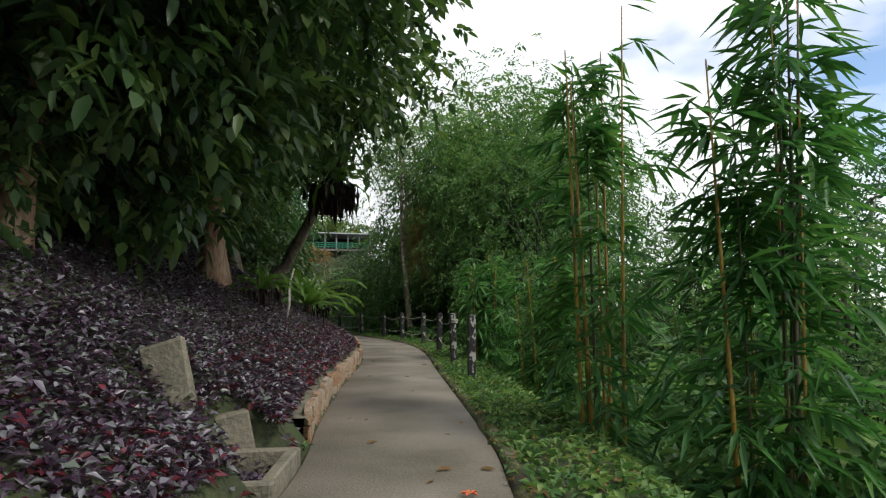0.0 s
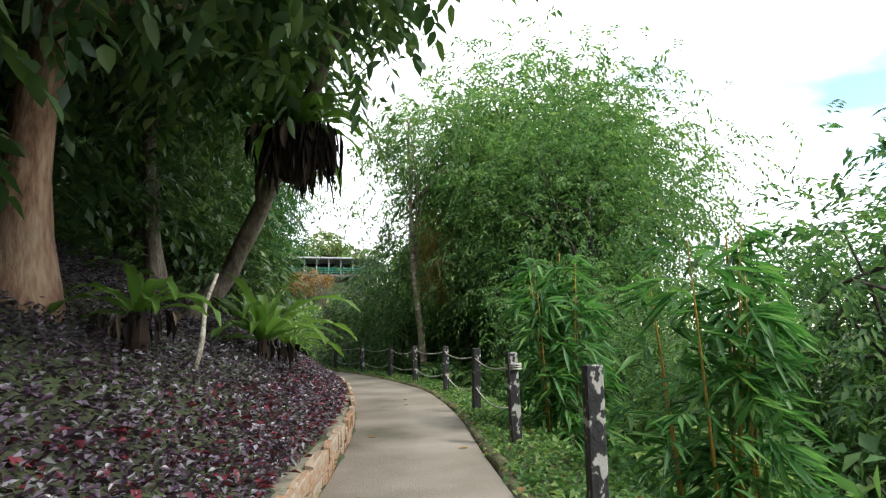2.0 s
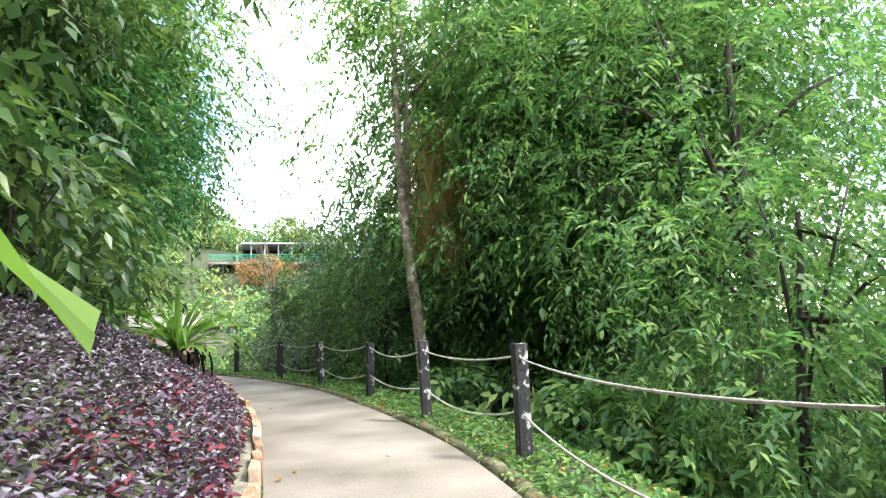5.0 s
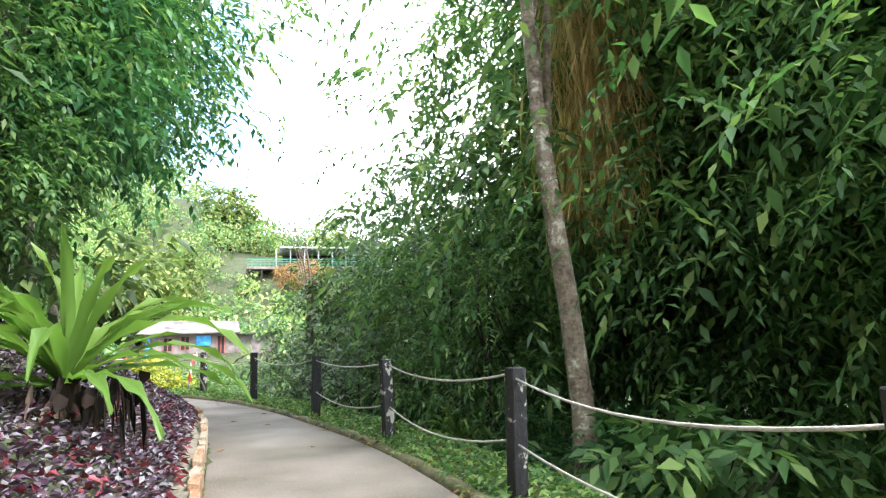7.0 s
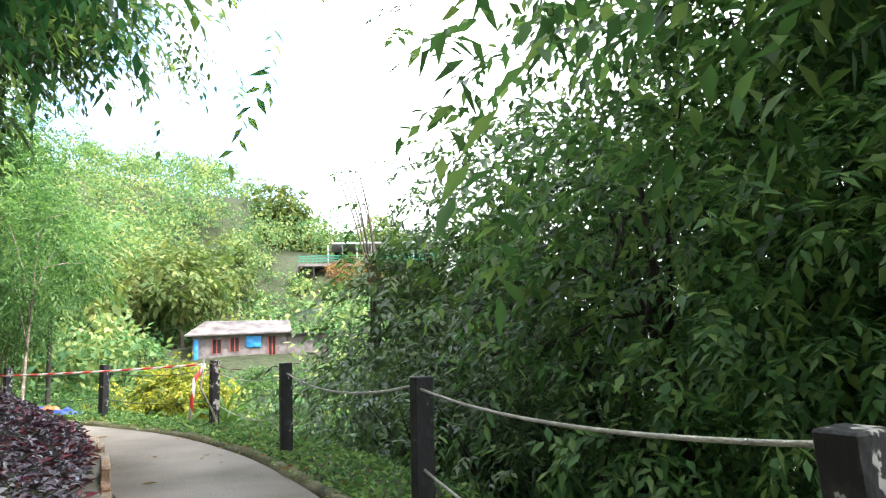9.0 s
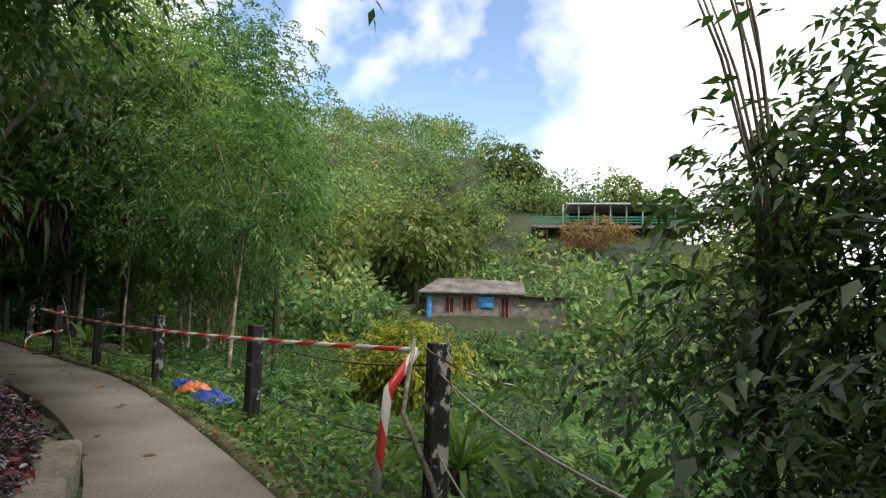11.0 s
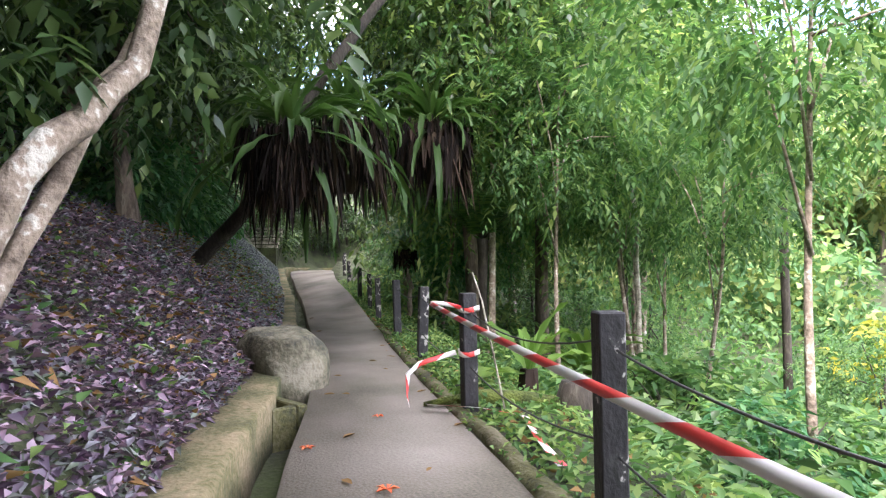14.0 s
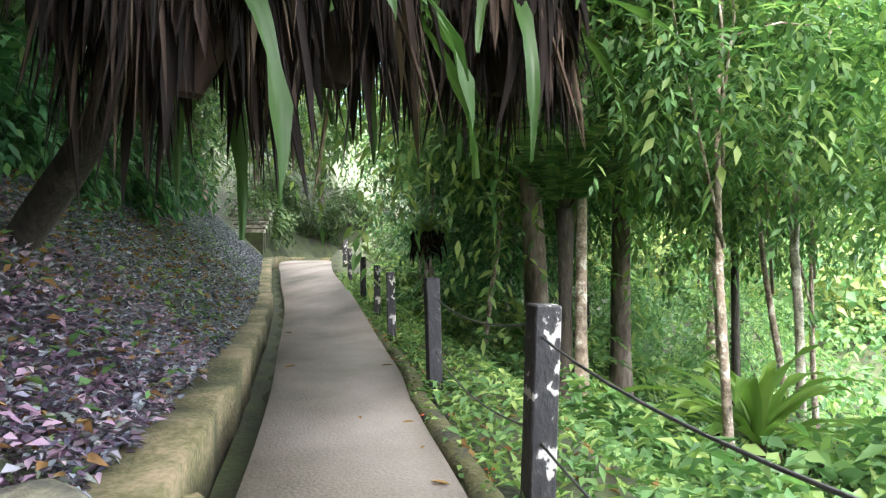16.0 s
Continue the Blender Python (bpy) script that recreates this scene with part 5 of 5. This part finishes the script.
M_ORANGE = surface("orange_tarpaulin", [(0.3, (0.55, 0.12, 0.03)), (0.7, (0.8, 0.27, 0.1))], 5, 5, 0.45, 0.3, 40)


def cloth(name, x, y, rz, w, d, h, mat, parent, seed):
    n = 14
    V, F = [], []
    for j in range(n + 1):
        for i in range(n + 1):
            u, v = i / n * 2 - 1, j / n * 2 - 1
            q = max(0.0, 1 - (u * u + v * v) * 0.55)
            f = noise.noise((u * 2.2 + seed, v * 2.2, seed * 1.7)) * 0.5 + noise.noise((u * 5 + seed, v * 5, 2.0)) * 0.28
            V.append((u * w / 2 * (1 + 0.15 * f), v * d / 2 * (1 + 0.2 * f), 0.015 + h * q * (0.75 + f)))
    for j in range(n):
        for i in range(n):
            a = j * (n + 1) + i
            F.append((a, a + 1, a + n + 2, a + n + 1))
    ob = from_arrays(name, V, F, mat, parent)
    ob.matrix_basis = pose(x, y, 0, 0, 0, rz)
    sol = ob.modifiers.new("thickness", "SOLIDIFY")
    sol.thickness = 0.004
    return ob


tarp = empty("tarpaulin", -11.15, 28.48, 0.0, -20, 0.95)
tagged(tarp, "crumpled blue and orange tarpaulin lying on the kerb", "tarpaulin")
cloth("blue_sheet", 0.25, 0, 0, 0.95, 0.34, 0.13, M_BLUE, tarp, 1)
cloth("blue_sheet", -0.5, 0.02, 10, 0.55, 0.3, 0.17, M_BLUE, tarp, 2)
cloth("orange_sheet", -0.12, -0.05, 30, 0.4, 0.24, 0.2, M_ORANGE, tarp, 3)
cloth("blue_sheet", -0.95, 0.06, 0, 0.3, 0.2, 0.12, M_BLUE, tarp, 4)

steps = empty("log_steps", -37.6, 32.3, 0.85, 70)
tagged(steps, "weathered wooden steps climbing the far bank", "steps")
for k in range(6):
    part("tread", box_bm(-0.7, 0.32 * k - 0.05, 0.16 * k + 1.0, 0.7, 0.32 * k + 0.24, 0.16 * k + 1.1, 0.01, 0.008, k), M_PALE, steps)
    part("riser", box_bm(-0.66, 0.32 * k - 0.02, 0.16 * k + 0.2, 0.66, 0.32 * k + 0.2, 0.16 * k + 0.996, 0.01, 0.008, k), M_SOIL, steps)

# stump and mossy log
stump_bm = bmesh.new()
V, F = tube([(0, 0, -0.3), (0, 0, 0.0), (0.01, 0, 0.15), (0.02, 0.01, 0.27)], [0.2, 0.17, 0.15, 0.13], 14, 0.14, 5)
vs = [stump_bm.verts.new(v) for v in V]
for f in F:
    stump_bm.faces.new([vs[i] for i in dict.fromkeys(f)])
stump = part("tree_stump", stump_bm, M_BARK_DARK, None, "", True)
stump.matrix_basis = pose(-16.35, 30.7, gh(-16.35, 30.7))
tagged(stump, "rotting brown tree stump behind the fence", "stump")
log = tube_part("mossy_log", [(-16.85, 29.75, 0.02), (-16.75, 29.9, 0.05), (-16.65, 30.12, 0.07), (-16.5, 30.4, 0.05), (-16.35, 30.65, 0.0)], [0.015, 0.03, 0.055, 0.065, 0.05], M_MOSS, None, 9, 0.15, 7)
tagged(log, "mossy fallen branch lying over the kerb", "log")

# fallen flowers and leaves on the path
M_FLOWER = surface("orange_petal", [(0.3, (0.6, 0.07, 0.02)), (0.7, (0.85, 0.2, 0.05))], 30, 3, 0.5, 0.1, 60)


def flower(x, y, rz, s):
    V, F = [], []
    for k in range(5):
        a = k * 2 * math.pi / 5
        b = len(V)
        V += [(0, 0, 0.01), (math.cos(a - 0.4) * 0.03, math.sin(a - 0.4) * 0.03, 0.022), (math.cos(a) * 0.055, math.sin(a) * 0.055, 0.012), (math.cos(a + 0.4) * 0.03, math.sin(a + 0.4) * 0.03, 0.022)]
        F.append((b, b + 1, b + 2, b + 3))
    ob = from_arrays("fallen_flower", V, F, M_FLOWER)
    ob.matrix_basis = pose(x, y, 0.004, 0, 0, rz) @ Matrix.Diagonal((s, s, s, 1))
    return tagged(ob, "orange flower fallen on the concrete path", "flower", "fallen flowers")


for k, (fx, fy) in enumerate([(-13.2, 28.45), (-13.9, 28.75), (-14.3, 28.25), (-15.4, 28.9), (-16.7, 29.35), (-16.2, 28.75), (-12.6, 28.3), (-20.3, 30.9), (-19.3, 30.75), (-14.9, 29.15), (1.5, 1.0)]):
    flower(fx, fy, k * 47, 0.8 + 0.1 * (k % 4))


def curled_leaf(x, y, rz, s, k):
    V = [(-0.05, 0, 0.004), (-0.02, 0.018, 0.014), (0.02, 0.016, 0.016), (0.055, 0, 0.006), (0.02, -0.016, 0.012), (-0.02, -0.018, 0.01), (0, 0, 0.004)]
    F = [(0, 6, 1), (1, 6, 2), (2, 6, 3), (3, 6, 4), (4, 6, 5), (5, 6, 0)]
    ob = from_arrays("fallen_leaf", V, F, G_DRY)
    ob.matrix_basis = pose(x, y, 0.003 + float(rise(x)), 0, 0, rz) @ Matrix.Diagonal((s, s, s, 1))
    return tagged(ob, "dry brown leaf lying on the concrete path", "leaf", "fallen leaves")


lr = random.Random(77)
for k in range(110):
    i = lr.uniform(0.06, 0.82)
    a, b = L_LINE[int(i * (len(L_LINE) - 1))], R_LINE[int(i * (len(R_LINE) - 1))]
    w = lr.choice([lr.uniform(0.05, 0.3), lr.uniform(0.6, 0.97), lr.uniform(0.05, 0.97)])
    curled_leaf(*(a + (b - a) * w), lr.uniform(0, 360), lr.uniform(0.5, 1.1), k)

# ---------------------------------------------------------------- across the valley
M_WALL = surface("weathered_boards", [(0.3, (0.10, 0.085, 0.08)), (0.6, (0.21, 0.18, 0.17))], 2, 5, 0.9, 0.4, 20)
M_ROOF = surface("rusty_roof", [(0.3, (0.06, 0.052, 0.048)), (0.5, (0.12, 0.105, 0.095)), (0.7, (0.2, 0.185, 0.17))], 1.2, 5, 0.8, 0.4, 12)
M_TARP = surface("blue_sheet", [(0.3, (0.02, 0.2, 0.5)), (0.7, (0.06, 0.36, 0.75))], 2, 4, 0.5, 0.3, 10)
M_DARKGAP = surface("dark_opening", [(0.3, (0.012, 0.01, 0.01)), (0.7, (0.03, 0.025, 0.02))], 2, 4, 0.9, 0.1, 10)
M_RED = surface("red_paint", [(0.3, (0.3, 0.05, 0.035)), (0.7, (0.42, 0.1, 0.07))], 3, 4, 0.7, 0.2, 20)
M_GREEN = surface("green_paint", [(0.3, (0.01, 0.14, 0.08)), (0.7, (0.03, 0.27, 0.17))], 3, 4, 0.6, 0.2, 20)
M_GREYROOF = surface("grey_sheet_roof", [(0.3, (0.3, 0.31, 0.32)), (0.7, (0.5, 0.52, 0.54))], 1, 4, 0.6, 0.2, 8)

hx, hy = -28.4, 68.4
house = empty("house", hx, hy, 0.0, 27)
tagged(house, "shabby low wooden house with a rusty roof and blue sheets", "house")
part("wall", box_bm(-3.9, 0, -1.2, 3.6, 4.5, 2.1, 0.02), M_WALL, house)
roof_bm = bmesh.new()
rv = [roof_bm.verts.new(v) for v in [(-4.5, -0.7, 1.95), (4.0, -0.7, 1.95), (4.0, 5.2, 1.95), (-4.5, 5.2, 1.95), (-3.0, 2.2, 3.15), (4.0, 2.2, 3.0), (-4.5, -0.7, 1.85), (4.0, -0.7, 1.85), (4.0, 5.2, 1.85), (-4.5, 5.2, 1.85)]]
for f in ((0, 1, 5, 4), (2, 3, 4, 5), (3, 0, 4), (1, 2, 5), (0, 6, 7, 1), (1, 7, 8, 2), (2, 8, 9, 3), (3, 9, 6, 0), (9, 8, 7, 6)):
    roof_bm.faces.new([rv[i] for i in f])
part("roof", roof_bm, M_ROOF, house)
for wx, wm, z0, z1, ww in ((-2.0, M_DARKGAP, 0.4, 1.5, 0.7), (-0.6, M_DARKGAP, 0.5, 1.6, 0.7), (2.4, M_DARKGAP, -0.1, 1.6, 0.6)):
    w = part("window", box_bm(wx - ww / 2, -0.05, z0, wx + ww / 2, -0.004, z1), wm, house)
    for q in (-ww / 2, 0, ww / 2):
        part("frame_bar", box_bm(wx + q - 0.03, -0.1, z0 - 0.06, wx + q + 0.03, -0.054, z1 + 0.06), M_RED, w)
for wx, z0, z1, ww in ((-3.6, -0.5, 1.6, 0.35), (0.9, 0.75, 1.7, 1.2)):
    cl = cloth("blue_sheet", 0, 0, 0, ww, z1 - z0, 0.15, M_TARP, house, wx)
    cl.matrix_basis = pose(wx, -0.06, (z0 + z1) / 2, 90, 0, 0)
annex = part("annex", box_bm(3.65, 0.4, -1.0, 7.2, 4.2, 1.7, 0.02), M_WALL, house)
part("annex_roof", box_bm(3.4, -0.2, 1.72, 8.6, 4.6, 1.82, 0.02), M_ROOF, house)

green = empty("hillside_restaurant", -28.5, 105.0, 0, 20)
tagged(green, "long open building on stilts with green railings and a pale roof", "building")
gz = 11.6
part("deck", box_bm(-9, -2.5, gz - 0.35, 11, 5, gz, 0.02), M_WALL, green)
part("roof", box_bm(-4.5, -3.2, gz + 2.6, 11.5, 5.5, gz + 2.8, 0.02), M_GREYROOF, green)
part("rear_wall", box_bm(-4, 4.6, gz, 11, 4.9, gz + 2.58), M_DARKGAP, green)
for k in range(11):
    part("stilt", box_bm(-9 + k * 2 - 0.12, -2.4, gz - 9, -9 + k * 2 + 0.12, -2.16, gz - 0.36), M_DARKGAP, green)
    if k > 1:
        part("post", box_bm(-9 + k * 2 - 0.08, -2.4, gz + 0.004, -9 + k * 2 + 0.08, -2.24, gz + 2.59), M_GREYROOF, green)
for zr in (0.35, 0.7, 1.05):
    part("rail", box_bm(-9, -2.62, gz + zr - 0.06, 11, -2.52, gz + zr + 0.06), M_GREEN, green)
for k in range(34):
    part("baluster", box_bm(-9 + k * 0.6, -2.5, gz, -9 + k * 0.6 + 0.06, -2.45, gz + 1.05), M_GREEN, green)

# far trees on the hills: a few forms, many copies
f1 = make_tree("hill_tree", 141, 6.5, 0.16, (0.2, 0.1), (0, 0, 5.6), (3.0, 3.0, 2.7), 50, 6, 5, 0.9, 0.75, 0.42, G_FAR, M_BARK, "tree on the far hillside", limbs=4)
f2 = make_tree("hill_tree", 142, 8.5, 0.16, (0.2, -0.1), (0, 0, 6.4), (2.1, 2.1, 3.6), 50, 6, 5, 0.9, 0.66, 0.34, G_FAR, M_PALE, "tall slim tree on the far hillside", limbs=4)
f3 = make_tree("hill_tree", 143, 4.0, 0.12, (0.0, 0.1), (0, 0, 2.8), (2.7, 2.7, 2.3), 46, 7, 5, 0.75, 0.5, 0.27, G_MID, M_BARK, "rounded tree in the valley", limbs=4)
rngf = random.Random(150)
spots = {0: [], 1: [], 2: []}
for k in range(230):
    az_, rr = radians(rngf.uniform(-4, 78)), rngf.uniform(24, 150) ** 1.0
    x, y = -8 - math.sin(az_) * rr, 26 + math.cos(az_) * rr
    if 45 < math.hypot(x + 5.4, y - 23) < 71 and 21 < math.degrees(math.atan2(-(x + 5.4), y - 23)) < 34 and y < 70:
        continue
    if 5 < math.degrees(math.atan2(-(x + 5.4), y - 23)) < 24 and 22 < math.hypot(x + 5.4, y - 23) < 84:
        continue
    if math.hypot(x - hx, y - hy) < 8 or (abs(x + 28) < 13 and 96 < y < 112):
        continue
    dl_, _ = line_distance(LL2, np.array([[x, y]]))
    if dl_[0] > -6:
        continue
    z = gh(x, y)
    kind = 2 if rr < 45 else rngf.choice([0, 0, 1])
    sc = rngf.uniform(0.55, 0.85) if kind == 2 else rngf.uniform(0.8, 1.25)
    spots[kind].append((x, y, sc))
spread(f1, spots[0], 151)
spread(f2, spots[1], 152)
spread(f3, spots[2], 153)
for k in range(26):
    a = radians(-100 + k * 4.2)
    rr = 26 + 10 * rngf.random()
    put(f3, 2 - math.sin(a) * rr, 8 + math.cos(a) * rr, rngf.uniform(0, 360), rngf.uniform(0.9, 1.4))
rngw = np.random.default_rng(160)
nl_ = 1500
waz, wr = np.radians(rngw.uniform(4, 66, nl_)), rngw.uniform(38, 165, nl_)
wx, wy = -8 - np.sin(waz) * wr, 26 + np.cos(waz) * wr
wb = np.degrees(np.arctan2(-(wx + 5.4), wy - 23))
keep = ~((wb > 20) & (wb < 35) & (np.hypot(wx + 5.4, wy - 23) > 34) & (wy < 71)) & (np.hypot(wx - hx, wy - hy) > 9) & ~((abs(wx + 27) < 15) & (wy > 78) & (wy < 112))
wx, wy = wx[keep], wy[keep]
wz = ground_height(wx, wy)
per_ = 95
wu = unit(rngw.normal(0, 1, (len(wx) * per_, 3)) + np.array([0, 0, 0.5]))
wrad = np.repeat(rngw.uniform(1.5, 3.6, len(wx)), per_)[:, None]
wc = np.repeat(np.c_[wx, wy, wz + rngw.uniform(1.0, 5.0, len(wx))], per_, 0)
wp = wc + wu * wrad * np.array([1, 1, 0.9]) * rngw.uniform(0.6, 1.05, (len(wc), 1))
V, F = leaf_arrays(wp, unit(wu * 0.5 + rngw.normal(0, 0.7, wu.shape)), wu, rngw.uniform(0.35, 0.8, len(wp)), rngw.uniform(0.2, 0.42, len(wp)))
tagged(from_arrays("hill_woods", V, F, G_HILL), "dense mixed woods covering the far hillsides", "woods", kind="stuff")
ns_ = 820
saz, sd = np.radians(rngw.uniform(4, 60, ns_)), rngw.uniform(12, 46, ns_)
sx, sy = -5.4 - np.sin(saz) * sd, 23 + np.cos(saz) * sd
sdl, _ = line_distance(LL2, np.c_[sx, sy])
sx, sy = sx[sdl < -8], sy[sdl < -8]
ns_ = len(sx)
sz = ground_height(sx, sy)
su = unit(rngw.normal(0, 1, (ns_ * 45, 3)) + np.array([0, 0, 0.6]))
sp_ = np.repeat(np.c_[sx, sy, sz + 0.3], 45, 0) + su * np.repeat(rngw.uniform(0.6, 1.4, ns_), 45)[:, None] * rngw.uniform(0.5, 1.05, (ns_ * 45, 1))
V, F = leaf_arrays(sp_, unit(su * 0.5 + rngw.normal(0, 0.7, su.shape)), su, rngw.uniform(0.22, 0.5, len(sp_)), rngw.uniform(0.1, 0.24, len(sp_)))
tagged(from_arrays("valley_scrub", V, F, G_MID), "dense green scrub filling the valley floor", "scrub", kind="stuff")
nh_ = 900
qx, qy = rngw.uniform(-62, -4, nh_), rngw.uniform(56, 104, nh_)
qk = (np.hypot(qx - hx, qy - hy) > 8.5) & ~((np.abs(qx + 28.5) < 13) & (qy > 100)) & ~((np.abs(qx + 27) < 4) & (np.abs(qy - 97) < 3))
qx, qy = qx[qk], qy[qk]
qz = ground_height(qx, qy)
qu = unit(rngw.normal(0, 1, (len(qx) * 50, 3)) + np.array([0, 0, 0.6]))
qp = np.repeat(np.c_[qx, qy, qz + 0.3], 50, 0) + qu * np.repeat(rngw.uniform(0.8, 1.9, len(qx)), 50)[:, None] * rngw.uniform(0.5, 1.05, (len(qx) * 50, 1))
V, F = leaf_arrays(qp, unit(qu * 0.5 + rngw.normal(0, 0.7, qu.shape)), qu, rngw.uniform(0.35, 0.7, len(qp)), rngw.uniform(0.2, 0.4, len(qp)))
tagged(from_arrays("hill_scrub", V, F, G_HILL), "low mixed scrub on the hillside around a house", "scrub", kind="stuff")
golden = make_tree("golden_tree", 144, 4.0, 0.12, (0.3, 0.1), (0, 0, 4.2), (3.6, 2.6, 1.2), 70, 8, 5, 0.8, 0.4, 0.16, G_DRY, M_PALE, "bare-limbed tree with golden leaves below the hillside building", limbs=9)
place_first(golden, -27.0, 97.0, 0, 1.1, z=5.6)

# ---------------------------------------------------------------- stones of the retaining wall
stone_meshes = []
for k in range(6):
    bm = box_bm(-0.5, -0.5, -0.5, 0.5, 0.5, 0.5, 0.07, 0.06, k + 40)
    ob = part("stone", bm, M_STONE)
    stone_meshes.append(ob.data)
    bpy.data.objects.remove(ob)
sr = random.Random(8)
face = offset(L_LINE[WALL_FROM:nd], 0.03)
face_s = np.r_[0, np.cumsum(np.linalg.norm(np.diff(face, axis=0), axis=1))]
pos_s = 0.05
while pos_s < face_s[-1] - 0.3:
    w = sr.uniform(0.22, 0.42)
    x, y = np.interp(pos_s + w / 2, face_s, face[:, 0]), np.interp(pos_s + w / 2, face_s, face[:, 1])
    x2, y2 = np.interp(pos_s + w / 2 + 0.1, face_s, face[:, 0]), np.interp(pos_s + w / 2 + 0.1, face_s, face[:, 1])
    a = math.degrees(math.atan2(y2 - y, x2 - x))
    h1 = sr.uniform(0.09, 0.14)
    shared("stone", sr.choice(stone_meshes), stone_wall, pose(x, y, h1 / 2 - 0.03, 0, sr.uniform(-4, 4), a) @ Matrix.Diagonal((w * 0.95, 0.05, h1, 1)))
    h2 = sr.uniform(0.11, 0.17)
    shared("stone", sr.choice(stone_meshes), stone_wall, pose(x, y, h1 - 0.02 + h2 / 2, 0, sr.uniform(-5, 5), a + sr.uniform(-4, 4)) @ Matrix.Diagonal((w * 0.93, 0.06, h2, 1)))
    pos_s += w
